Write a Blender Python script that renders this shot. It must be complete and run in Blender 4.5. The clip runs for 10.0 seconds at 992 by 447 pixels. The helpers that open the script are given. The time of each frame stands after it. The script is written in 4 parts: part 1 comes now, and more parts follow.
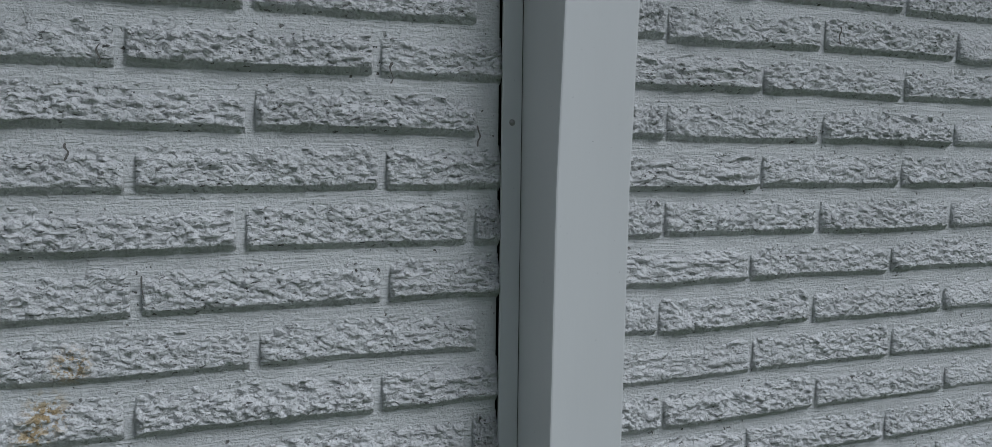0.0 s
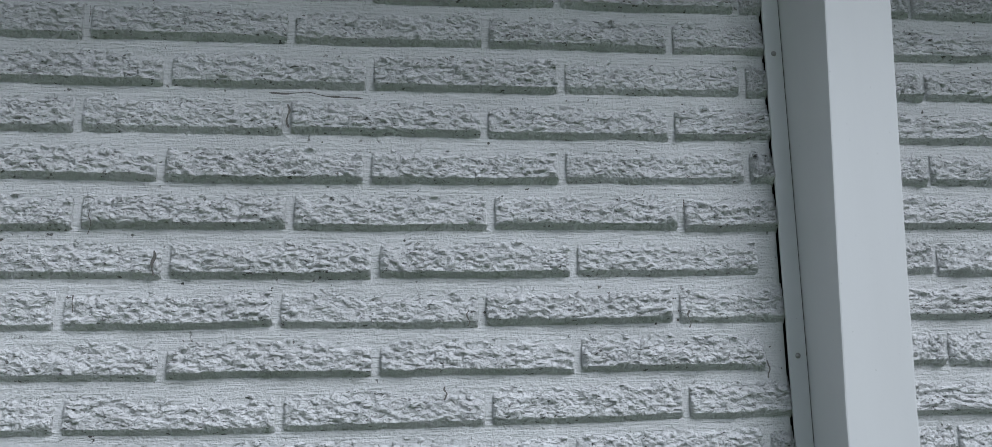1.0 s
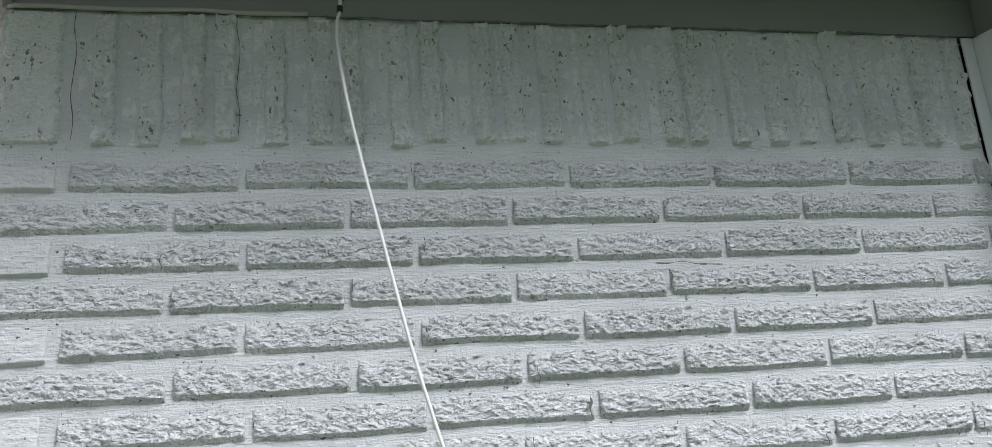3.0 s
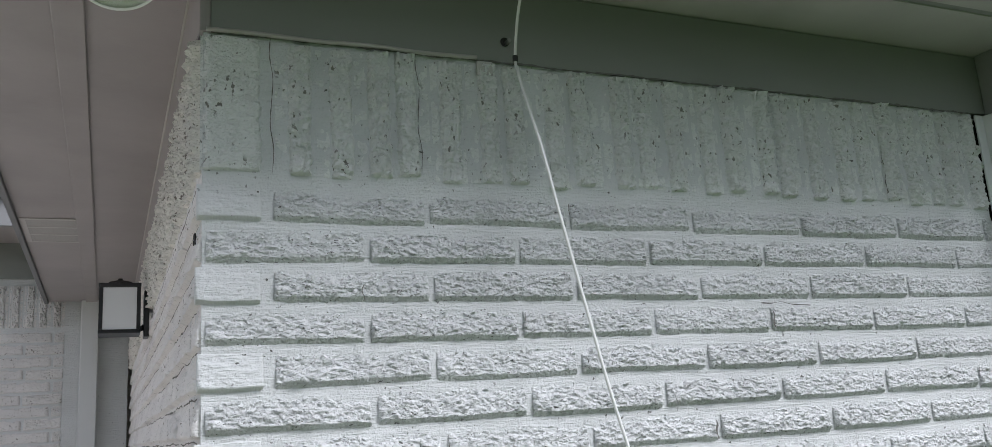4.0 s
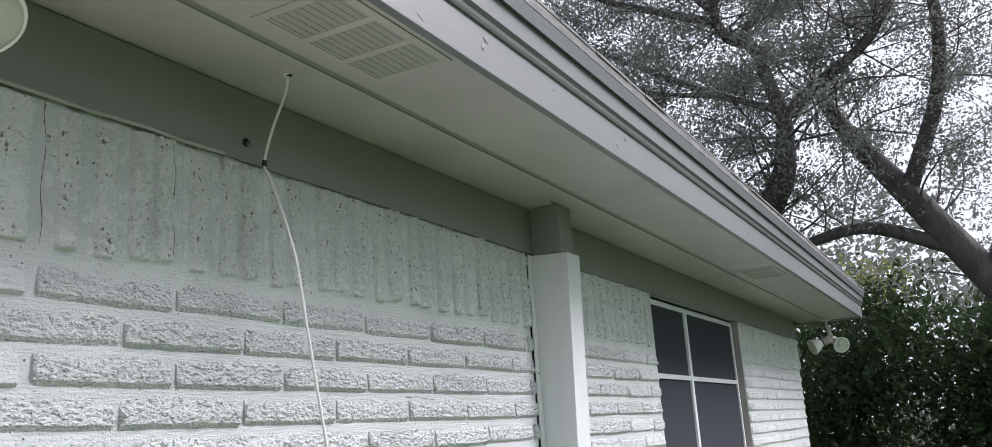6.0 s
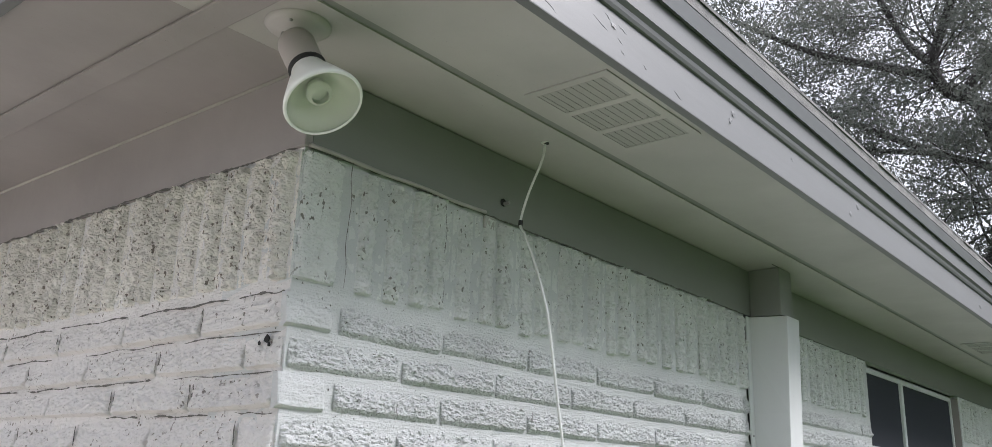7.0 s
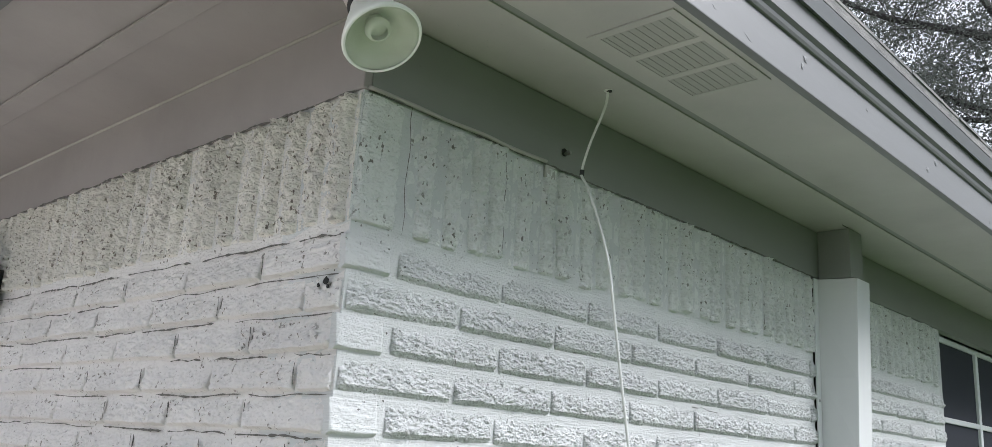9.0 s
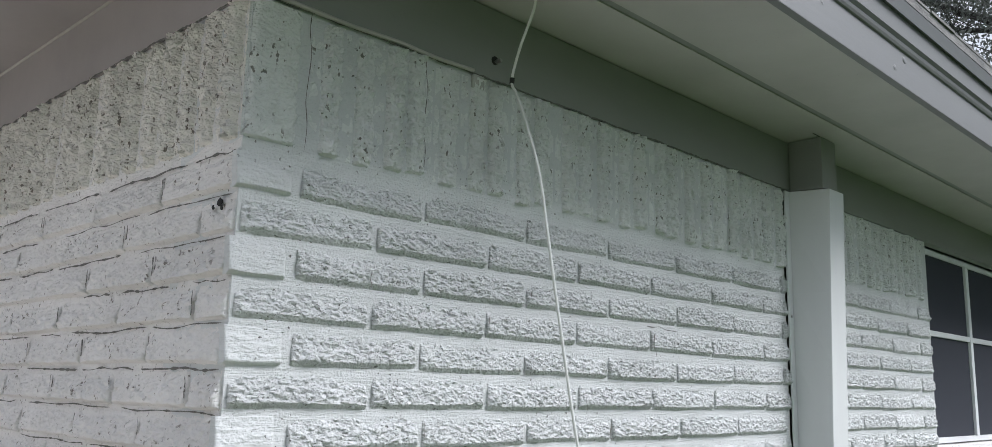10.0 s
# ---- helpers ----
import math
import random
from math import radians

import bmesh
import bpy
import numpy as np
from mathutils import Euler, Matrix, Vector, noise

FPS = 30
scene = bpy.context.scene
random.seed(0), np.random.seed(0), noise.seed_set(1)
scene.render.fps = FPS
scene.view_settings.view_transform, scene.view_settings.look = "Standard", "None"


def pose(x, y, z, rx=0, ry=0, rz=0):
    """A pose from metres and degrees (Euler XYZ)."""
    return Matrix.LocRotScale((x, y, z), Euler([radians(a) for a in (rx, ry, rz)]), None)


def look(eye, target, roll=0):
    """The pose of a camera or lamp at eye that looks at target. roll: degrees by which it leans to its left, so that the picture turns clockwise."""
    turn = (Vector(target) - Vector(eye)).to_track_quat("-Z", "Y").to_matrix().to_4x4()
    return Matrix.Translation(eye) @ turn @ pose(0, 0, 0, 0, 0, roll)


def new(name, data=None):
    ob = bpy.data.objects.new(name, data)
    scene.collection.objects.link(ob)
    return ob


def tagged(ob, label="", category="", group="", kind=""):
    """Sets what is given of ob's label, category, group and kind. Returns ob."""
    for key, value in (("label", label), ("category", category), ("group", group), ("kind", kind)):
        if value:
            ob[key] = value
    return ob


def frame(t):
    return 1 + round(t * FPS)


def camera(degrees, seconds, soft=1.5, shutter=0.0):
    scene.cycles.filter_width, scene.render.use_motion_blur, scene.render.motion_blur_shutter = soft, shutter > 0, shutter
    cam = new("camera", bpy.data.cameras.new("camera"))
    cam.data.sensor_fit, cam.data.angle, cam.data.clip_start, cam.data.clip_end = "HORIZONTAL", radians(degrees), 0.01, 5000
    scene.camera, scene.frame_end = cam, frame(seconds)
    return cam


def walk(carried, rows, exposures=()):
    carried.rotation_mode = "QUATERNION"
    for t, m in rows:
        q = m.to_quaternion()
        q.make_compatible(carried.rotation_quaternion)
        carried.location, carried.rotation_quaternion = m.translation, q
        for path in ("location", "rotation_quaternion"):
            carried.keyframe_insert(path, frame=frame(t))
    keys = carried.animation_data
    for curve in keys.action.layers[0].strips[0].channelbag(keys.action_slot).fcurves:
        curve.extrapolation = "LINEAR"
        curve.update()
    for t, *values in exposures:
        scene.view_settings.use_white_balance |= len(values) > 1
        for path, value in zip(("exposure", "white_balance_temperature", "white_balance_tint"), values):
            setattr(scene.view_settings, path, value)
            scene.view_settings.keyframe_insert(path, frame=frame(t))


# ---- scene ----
cam = camera(58.3, 10.0, soft=0.6)
PATH = [
    (0, (-0.011, 0.169, 1.442), (0.797, 1.992, 1.282), 0.7),
    (0.5, (-0.081, 0.088, 1.455), (0.428, 2.012, 1.661), -1.7),
    (0.6, (-0.092, 0.066, 1.455), (0.338, 2.004, 1.697), -1.4),
    (1, (-0.126, -0.033, 1.447), (0.124, 1.919, 1.804), -1.2),
    (1.5, (-0.196, -0.146, 1.441), (0.002, 1.808, 1.821), -2.0),
    (2, (-0.326, -0.21, 1.423), (-0.082, 1.723, 1.873), -1.5),
    (2.5, (-0.601, -0.269, 1.483), (-0.248, 1.634, 1.988), -1.9),
    (3, (-0.881, -0.242, 1.523), (-0.459, 1.638, 2.061), -4.5),
    (3.2, (-0.992, -0.24, 1.535), (-0.546, 1.637, 2.064), -5.0),
    (4.3, (-1.601, -0.231, 1.674), (-0.622, 1.462, 2.091), -3.0),
    (4.5, (-1.642, -0.174, 1.645), (-0.535, 1.428, 2.101), -2.8),
    (5, (-1.766, -0.085, 1.665), (-0.223, 1.109, 2.105), -3.4),
    (5.2, (-1.816, -0.085, 1.659), (-0.110, 0.877, 2.064), -6.3),
    (6.3, (-2.165, -0.035, 1.763), (-0.469, 0.904, 2.255), -2.7),
    (6.5, (-2.204, -0.031, 1.76), (-0.576, 1.004, 2.29), -1.4),
    (7, (-2.259, -0.012, 1.75), (-0.788, 1.218, 2.318), 2.0),
    (7.5, (-2.262, 0.005, 1.722), (-0.86, 1.313, 2.289), 4.3),
    (8, (-2.243, 0.015, 1.707), (-0.851, 1.344, 2.25), 4.5),
    (8.5, (-2.236, 0.015, 1.707), (-0.845, 1.354, 2.232), 4.6),
    (9, (-2.226, 0.015, 1.71), (-0.829, 1.355, 2.214), 3.5),
    (9.5, (-2.178, 0.023, 1.703), (-0.753, 1.376, 2.076), 1.9),
    (10, (-2.029, -0.022, 1.698), (-0.622, 1.35, 2.066), 1.3),
]
EXPOSURES = [(0.0, -1.22, 5700, 10), (0.5, -0.76, 5650, 10), (1.0, -0.56, 5650, 12), (1.5, -0.46, 5700, 12), (2.0, -0.37, 5720, 13), (2.5, -0.06, 5850, 13), (3.0, 0.10, 5900, 13),
             (4.5, 0.26, 5930, 15), (5.0, 0.42, 5980, 13), (6.5, 0.60, 6060, 16), (7.5, 0.60, 6120, 16), (9.0, 0.58, 5990, 13), (10.0, 0.25, 5940, 13)]
walk(cam, [(t, look(eye, target, roll)) for t, eye, target, roll in PATH],
     EXPOSURES)

# ---- world, sun ----
world = bpy.data.worlds.new("overcast_sky")
scene.world = world
world.use_nodes = True
wn = world.node_tree.nodes
sky = wn.new("ShaderNodeTexSky")
sky.sky_type = "NISHITA"
sky.sun_disc = False
sky.sun_elevation = radians(51)
sky.sun_rotation = radians(145)
sky.air_density, sky.dust_density, sky.ozone_density = 1.0, 6.0, 1.0
scaled = wn.new("ShaderNodeMix")
scaled.data_type = "RGBA"
scaled.inputs[0].default_value = 0.88          # share of the white cloud layer
scaled.inputs[7].default_value = (8.6, 8.9, 9.2, 1)
wn["Background"].inputs["Strength"].default_value = 0.085
world.node_tree.links.new(sky.outputs[0], scaled.inputs[6])
world.node_tree.links.new(scaled.outputs[2], wn["Background"].inputs["Color"])

sun_data = bpy.data.lights.new("sun", "SUN")
sun_data.energy, sun_data.angle, sun_data.color = 5.0, radians(34), (1.0, 0.97, 0.92)
sun = new("sun", sun_data)
sun.matrix_world = look((8.5, -10.8, 15.0), (0, 0, 0))

# ---- materials ----


def material(name, colour, rough=0.6, metal=0.0):
    m = bpy.data.materials.new(name)
    m.use_nodes = True
    b = m.node_tree.nodes["Principled BSDF"]
    b.inputs["Base Color"].default_value = (*colour, 1)
    b.inputs["Roughness"].default_value = rough
    b.inputs["Metallic"].default_value = metal
    return m


class Nodes:
    """Short hand for wiring a node material."""

    def __init__(self, m):
        self.t = m.node_tree
        self.b = self.t.nodes["Principled BSDF"]
        self.co = self.t.nodes.new("ShaderNodeTexCoord").outputs["Object"]

    def world_co(self):
        return self.t.nodes.new("ShaderNodeNewGeometry").outputs["Position"]

    def noise(self, scale, detail=4, rough=0.55, co=None, stretch=None):
        n = self.t.nodes.new("ShaderNodeTexNoise")
        n.inputs["Scale"].default_value, n.inputs["Detail"].default_value = scale, detail
        n.inputs["Roughness"].default_value = rough
        src = co or self.co
        if stretch:
            mp = self.t.nodes.new("ShaderNodeMapping")
            mp.inputs["Scale"].default_value = stretch
            self.t.links.new(src, mp.inputs["Vector"])
            src = mp.outputs[0]
        self.t.links.new(src, n.inputs["Vector"])
        return n.outputs[0]

    def noise_colour(self, scale, co):
        n = self.t.nodes.new("ShaderNodeTexNoise")
        n.inputs["Scale"].default_value = scale
        self.t.links.new(co, n.inputs["Vector"])
        return n.outputs["Color"]

    def ramp(self, src, p0, c0, p1, c1):
        r = self.t.nodes.new("ShaderNodeValToRGB")
        e = r.color_ramp.elements
        e[0].position, e[0].color, e[1].position, e[1].color = p0, (*c0, 1), p1, (*c1, 1)
        self.t.links.new(src, r.inputs[0])
        return r.outputs[0]

    def mix(self, fac, a, b, mode="MIX"):
        n = self.t.nodes.new("ShaderNodeMix")
        n.data_type, n.blend_type = "RGBA", mode
        for v, s in ((fac, n.inputs[0]), (a, n.inputs[6]), (b, n.inputs[7])):
            if isinstance(v, (int, float)):
                s.default_value = v
            elif isinstance(v, tuple):
                s.default_value = (*v, 1)
            else:
                self.t.links.new(v, s)
        return n.outputs[2]

    def bump(self, src, strength, dist, under=None):
        n = self.t.nodes.new("ShaderNodeBump")
        n.inputs["Strength"].default_value, n.inputs["Distance"].default_value = strength, dist
        self.t.links.new(src, n.inputs["Height"])
        if under:
            self.t.links.new(under, n.inputs["Normal"])
        return n.outputs[0]

    def colour(self, src):
        self.t.links.new(src, self.b.inputs["Base Color"])

    def normal(self, src):
        self.t.links.new(src, self.b.inputs["Normal"])


def painted_brick(name, colour, relief, pit_from, patchy=0.46, pit_scale=120, pit_colour=(0.07, 0.065, 0.055), pit_shape=(1, 1, 1), lichen=(), creased=0.9, brushed=(1, 1, 1.5), crease_shade=0.14):
    """Thick white masonry paint over rough-faced brick, with open pits whose shade is put into the colour."""
    m = material(name, colour, 0.62)
    n = Nodes(m)
    w = n.world_co()
    broad = n.ramp(n.noise(5, 3, co=w), 0.3, tuple(c * 0.90 for c in colour), 0.7, tuple(min(1, c * 1.04) for c in colour))
    fine = n.noise(230, 4, 0.6, co=w)
    flake = n.noise(80, 5, 0.68, co=w, stretch=brushed)
    pits = n.ramp(n.noise(pit_scale, 2, 0.5, co=w, stretch=pit_shape), pit_from, (0, 0, 0), pit_from + 0.04, (1, 1, 1))
    patch = n.ramp(n.noise(16, 2, co=w), patchy, (0, 0, 0), patchy + 0.14, (1, 1, 1))
    # dark of the open pits, painted in as shade and kept to patches
    pit_dark = n.mix(1.0, pits, patch, "MULTIPLY")
    col = n.mix(pit_dark, broad, pit_colour)
    for place, radius in lichen:
        d = n.t.nodes.new("ShaderNodeVectorMath")
        d.operation = "DISTANCE"
        n.t.links.new(w, d.inputs[0])
        d.inputs[1].default_value = place
        near = n.ramp(d.outputs["Value"], radius * 0.4, (1, 1, 1), radius, (0, 0, 0))
        spots = n.ramp(n.noise(160, 3, co=w), 0.46, (0, 0, 0), 0.56, (1, 1, 1))
        col = n.mix(n.mix(1.0, near, spots, "MULTIPLY"), col, (0.46, 0.35, 0.19))
    # crumbled face: torn lumps, leaning a little, over the brushed paint
    ridge = n.ramp(n.noise(85, 4, 0.6, co=w, stretch=(1.0, 1.0, 1.7)), 0.40, (0, 0, 0), 0.50, (1, 1, 1))
    nb = n.bump(flake, 1.0, 0.008 * relief)
    if creased:
        bent = n.t.nodes.new("ShaderNodeVectorMath")
        bent.operation = "MULTIPLY_ADD"
        n.t.links.new(n.noise_colour(70, w), bent.inputs[0])
        bent.inputs[1].default_value = (0.016, 0.016, 0.016)
        n.t.links.new(w, bent.inputs[2])
        lean = n.t.nodes.new("ShaderNodeMapping")
        lean.inputs["Rotation"].default_value = (radians(28), radians(-28), 0)
        lean.inputs["Scale"].default_value = (0.75, 0.75, 1.5)
        n.t.links.new(bent.outputs[0], lean.inputs["Vector"])
        lumps = n.t.nodes.new("ShaderNodeTexVoronoi")
        lumps.inputs["Scale"].default_value = 125
        n.t.links.new(lean.outputs[0], lumps.inputs["Vector"])
        nb = n.bump(ridge, creased, 0.0016 * relief, nb)
        nb = n.bump(n.ramp(lumps.outputs["Distance"], 0.0, (1, 1, 1), 0.75, (0, 0, 0)), creased, 0.0065 * relief, nb)
        # crease shade put into the colour where the lumps meet
        seams = n.ramp(lumps.outputs["Distance"], 0.50, (0, 0, 0), 0.66, (1, 1, 1))
        torn = n.ramp(n.noise(34, 3, co=w), 0.46, (0, 0, 0), 0.60, (1, 1, 1))
        col = n.mix(n.mix(1.0, n.mix(1.0, seams, torn, "MULTIPLY"), (crease_shade, crease_shade, crease_shade), "MULTIPLY"), col, pit_colour)
    n.colour(col)
    nb = n.bump(fine, 1.0, 0.0062 * relief, nb)
    inv = n.ramp(pit_dark, 0.0, (1, 1, 1), 1.0, (0, 0, 0))
    n.normal(n.bump(inv, 0.8, 0.003, nb))
    return m


LICHEN = (((-0.045, 1.179, 1.213), 0.026), ((-0.069, 1.179, 1.165), 0.030), ((-0.084, 1.179, 1.140), 0.024))
BRICK = painted_brick("white_painted_rough_brick", (0.71, 0.72, 0.72), 0.60, 0.640, 0.42, 130, (0.16, 0.16, 0.15), (1, 1, 2.2), LICHEN)
SOLDIER = painted_brick("white_painted_soldier_brick", (0.76, 0.77, 0.755), 0.40, 0.625, 0.44, 110, (0.22, 0.215, 0.19), (1, 1, 0.7))
SIDE_BRICK = painted_brick("white_painted_side_brick", (0.75, 0.727, 0.712), 0.34, 0.625, 0.45, 105, (0.22, 0.20, 0.18), (1, 1, 1), (), 0.6, (0.6, 0.6, 1.6))
SIDE_SOLDIER = painted_brick("white_painted_side_soldier", (0.86, 0.825, 0.77), 0.45, 0.605, 0.40, 135, (0.24, 0.21, 0.175), (1, 1, 0.75))
MORTAR = painted_brick("white_painted_mortar", (0.64, 0.65, 0.65), 0.40, 0.68, 0.44, 120, (0.10, 0.095, 0.085), (1, 1, 1), LICHEN, 0.0, (0.22, 0.22, 2.6))


def trim_paint(name, colour, rough=0.42, grain=(1, 1, 1), relief=1.0):
    """Brushed house paint on boards, a little uneven, with faint grain and spots."""
    m = material(name, colour, rough)
    n = Nodes(m)
    w = n.world_co()
    n.colour(n.mix(n.ramp(n.noise(240, 2, co=w), 0.74, (0, 0, 0), 0.78, (1, 1, 1)),
                   n.ramp(n.noise(3.5, 4, co=w, stretch=grain), 0.3, tuple(c * 0.88 for c in colour), 0.7, tuple(min(1, c * 1.06) for c in colour)),
                   tuple(c * 0.6 for c in colour)))
    nb = n.bump(n.noise(26, 4, co=w, stretch=grain), 0.25 * relief, 0.004)
    n.normal(n.bump(n.noise(240, 3, co=w), 0.15 * relief, 0.001, nb))
    return m


FRIEZE = trim_paint("grey_frieze_paint", (0.228, 0.236, 0.216), 0.45, (0.3, 0.3, 1))
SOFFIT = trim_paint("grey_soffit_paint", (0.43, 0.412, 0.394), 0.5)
# side copy of the soffit paint, its dimmer, warmer light put into the colour
SOFFIT_SIDE = trim_paint("shaded_soffit_paint", (0.325, 0.298, 0.290), 0.5)
FASCIA = trim_paint("pale_fascia_paint", (0.150, 0.152, 0.154), 0.45, (0.2, 0.2, 1), 0.55)
CHASE = trim_paint("white_chase_paint", (0.64, 0.65, 0.65), 0.3, (1, 1, 0.15), 0.35)
DRIP = material("grey_drip_metal", (0.15, 0.155, 0.16), 0.5, 0.2)
DARK_GAP = material("dark_gap", (0.02, 0.02, 0.02), 0.9)
SCREEN = material("dark_solar_screen", (0.018, 0.021, 0.033), 0.75)
sn = Nodes(SCREEN)
sn.normal(sn.bump(sn.noise(600, 2), 0.3, 0.001))
WINDOW_WHITE = trim_paint("white_window_paint", (0.78, 0.79, 0.80), 0.3, relief=0.3)
CABLE = material("white_cable_jacket", (0.70, 0.70, 0.68), 0.4)
VENT = trim_paint("vent_paint", (0.45, 0.44, 0.42), 0.5, relief=0.3)
VENT_HOLE = material("vent_screen_mesh", (0.40, 0.39, 0.37), 0.8)
n = Nodes(VENT_HOLE)
n.colour(n.ramp(n.noise(700, 2), 0.35, (0.31, 0.30, 0.285), 0.65, (0.38, 0.37, 0.352)))
CAULK = trim_paint("pale_caulk", (0.42, 0.395, 0.375), 0.5)
HOLDER = trim_paint("painted_lamp_holder", (0.42, 0.39, 0.37), 0.45, relief=0.6)
BLACK = material("black_lantern_metal", (0.012, 0.012, 0.014), 0.4)
FROST = material("frosted_lantern_glass", (0.75, 0.75, 0.76), 0.35)
SCREW = material("dull_screw_metal", (0.35, 0.34, 0.33), 0.4, 0.8)
RUBBER = material("black_rubber", (0.02, 0.02, 0.02), 0.7)
BULB_GLASS = material("lamp_face_glass", (0.94, 0.97, 0.90), 0.04)
BULB_GLASS.node_tree.nodes["Principled BSDF"].inputs["Transmission Weight"].default_value = 0.92
BULB_GLASS.node_tree.nodes["Principled BSDF"].inputs["IOR"].default_value = 1.3
BULB_BODY = material("lamp_reflector_white", (0.86, 0.87, 0.84), 0.3)
BULB_SILVER = material("lamp_inner_reflector", (0.93, 0.95, 0.88), 0.25, 0.1)

SHINGLE = material("weathered_shingle", (0.24, 0.22, 0.21), 0.9)
n = Nodes(SHINGLE)
n.colour(n.ramp(n.noise(14, 5, co=n.world_co(), stretch=(1, 1, 4)), 0.3, (0.09, 0.09, 0.09), 0.7, (0.21, 0.205, 0.20)))
n.normal(n.bump(n.noise(220, 3), 0.6, 0.004))
WING_SHINGLE = material("pinkish_shingle", (0.45, 0.40, 0.38), 0.9)
n = Nodes(WING_SHINGLE)
n.colour(n.ramp(n.noise(9, 5, co=n.world_co(), stretch=(1, 3, 3)), 0.3, (0.36, 0.31, 0.30), 0.7, (0.58, 0.52, 0.50)))
n.normal(n.bump(n.noise(160, 3), 0.5, 0.004))

GRASS = material("lawn_grass", (0.07, 0.13, 0.03), 0.85)
n = Nodes(GRASS)
n.colour(n.mix(n.noise(2.5, 5), n.ramp(n.noise(60, 4), 0.3, (0.028, 0.068, 0.014), 0.7, (0.064, 0.122, 0.030)), (0.058, 0.112, 0.026)))
n.normal(n.bump(n.noise(90, 4), 1.0, 0.03))
CONCRETE = material("driveway_concrete", (0.46, 0.41, 0.37), 0.9)
n = Nodes(CONCRETE)
n.colour(n.ramp(n.noise(4, 6), 0.3, (0.43, 0.39, 0.345), 0.7, (0.57, 0.52, 0.46)))
n.normal(n.bump(n.noise(120, 4), 0.5, 0.003))

BARK = material("oak_bark", (0.10, 0.085, 0.075), 0.95)
n = Nodes(BARK)
n.colour(n.ramp(n.noise(9, 6, stretch=(1, 1, 0.3)), 0.3, (0.045, 0.041, 0.042), 0.7, (0.11, 0.10, 0.098)))
n.normal(n.bump(n.noise(14, 6, stretch=(1, 1, 0.25)), 1.0, 0.03))


def leaf_material(name, dark, light):
    m = material(name, dark, 0.75)
    m.node_tree.nodes["Principled BSDF"].inputs["Specular IOR Level"].default_value = 0.2
    n = Nodes(m)
    g = n.t.nodes.new("ShaderNodeNewGeometry")
    n.colour(n.ramp(g.outputs["Random Per Island"], 0.0, dark, 1.0, light))
    tr = n.t.nodes.new("ShaderNodeBsdfTranslucent")
    tr.inputs["Color"].default_value = (*[c * 1.2 for c in light], 1)
    mx = n.t.nodes.new("ShaderNodeMixShader")
    mx.inputs[0].default_value = 0.25
    n.t.links.new(n.b.outputs[0], mx.inputs[1])
    n.t.links.new(tr.outputs[0], mx.inputs[2])
    n.t.links.new(mx.outputs[0], n.t.nodes["Material Output"].inputs["Surface"])
    return m


# lightened and greyed: the haze over the trees is put into the leaf colour
OAK_LEAF = leaf_material("hazed_oak_leaf", (0.09, 0.10, 0.092), (0.22, 0.228, 0.205))
HEDGE_LEAF = leaf_material("hedge_leaf", (0.020, 0.036, 0.016), (0.042, 0.068, 0.029))
# tree leaves where daylight strikes, the brightness put into their colour
SUNLIT_LEAF = leaf_material("sunlit_leaf", (0.10, 0.14, 0.03), (0.26, 0.28, 0.08))

# ---- mesh helpers ----


def bm_box(bm, x0, y0, z0, x1, y1, z1, bevel=0.0):
    vs = [bm.verts.new((x, y, z)) for x in (x0, x1) for y in (y0, y1) for z in (z0, z1)]
    fs = [bm.faces.new([vs[i] for i in f]) for f in ((0, 1, 3, 2), (4, 6, 7, 5), (0, 4, 5, 1), (2, 3, 7, 6), (0, 2, 6, 4), (1, 5, 7, 3))]
    if bevel:
        es = {e for f in fs for e in f.edges}
        bmesh.ops.bevel(bm, geom=list(es), offset=bevel, segments=2, affect="EDGES", profile=0.6)
    return bm


def box(x0, y0, z0, x1, y1, z1, bevel=0.0):
    bm = bmesh.new()
    return bm_box(bm, x0, y0, z0, x1, y1, z1, bevel)


def prism(profile, x0, x1):
    """A (y, z) outline drawn out along x."""
    bm = bmesh.new()
    a = [bm.verts.new((x0, y, z)) for y, z in profile]
    d = [bm.verts.new((x1, y, z)) for y, z in profile]
    for i in range(len(profile)):
        j = (i + 1) % len(profile)
        bm.faces.new((a[i], a[j], d[j], d[i]))
    bm.faces.new(list(reversed(a)))
    bm.faces.new(d)
    return bm


def lathe(profile, segs=32, m=None, cap=False):
    """A turned shape about z from (radius, height) pairs."""
    bm = bmesh.new()
    rings = []
    for r, z in profile:
        rings.append([bm.verts.new((r * math.cos(2 * math.pi * i / segs), r * math.sin(2 * math.pi * i / segs), z)) for i in range(segs)])
    for a, b in zip(rings, rings[1:]):
        for i in range(segs):
            j = (i + 1) % segs
            bm.faces.new((a[i], a[j], b[j], b[i]))
    if cap:
        bm.faces.new(list(reversed(rings[0])))
        bm.faces.new(rings[-1])
    if m:
        bm.transform(m)
    return bm


def finish(bm, smooth=False):
    bmesh.ops.recalc_face_normals(bm, faces=bm.faces)
    for f in bm.faces:
        f.smooth = smooth


def part(name, bm, mat, parent=None, label="", smooth=False):
    me = bpy.data.meshes.new(name)
    finish(bm, smooth)
    bm.to_mesh(me)
    bm.free()
    me.materials.append(mat)
    ob = new(name, me)
    if parent:
        ob.parent = parent
    if label:
        ob["label"] = label
    return ob


def thing(name, label, category, group="", kind="", at=(0, 0, 0)):
    ob = new(name)
    ob.location = at
    ob.empty_display_size = 0.1
    return tagged(ob, label, category, group, kind)


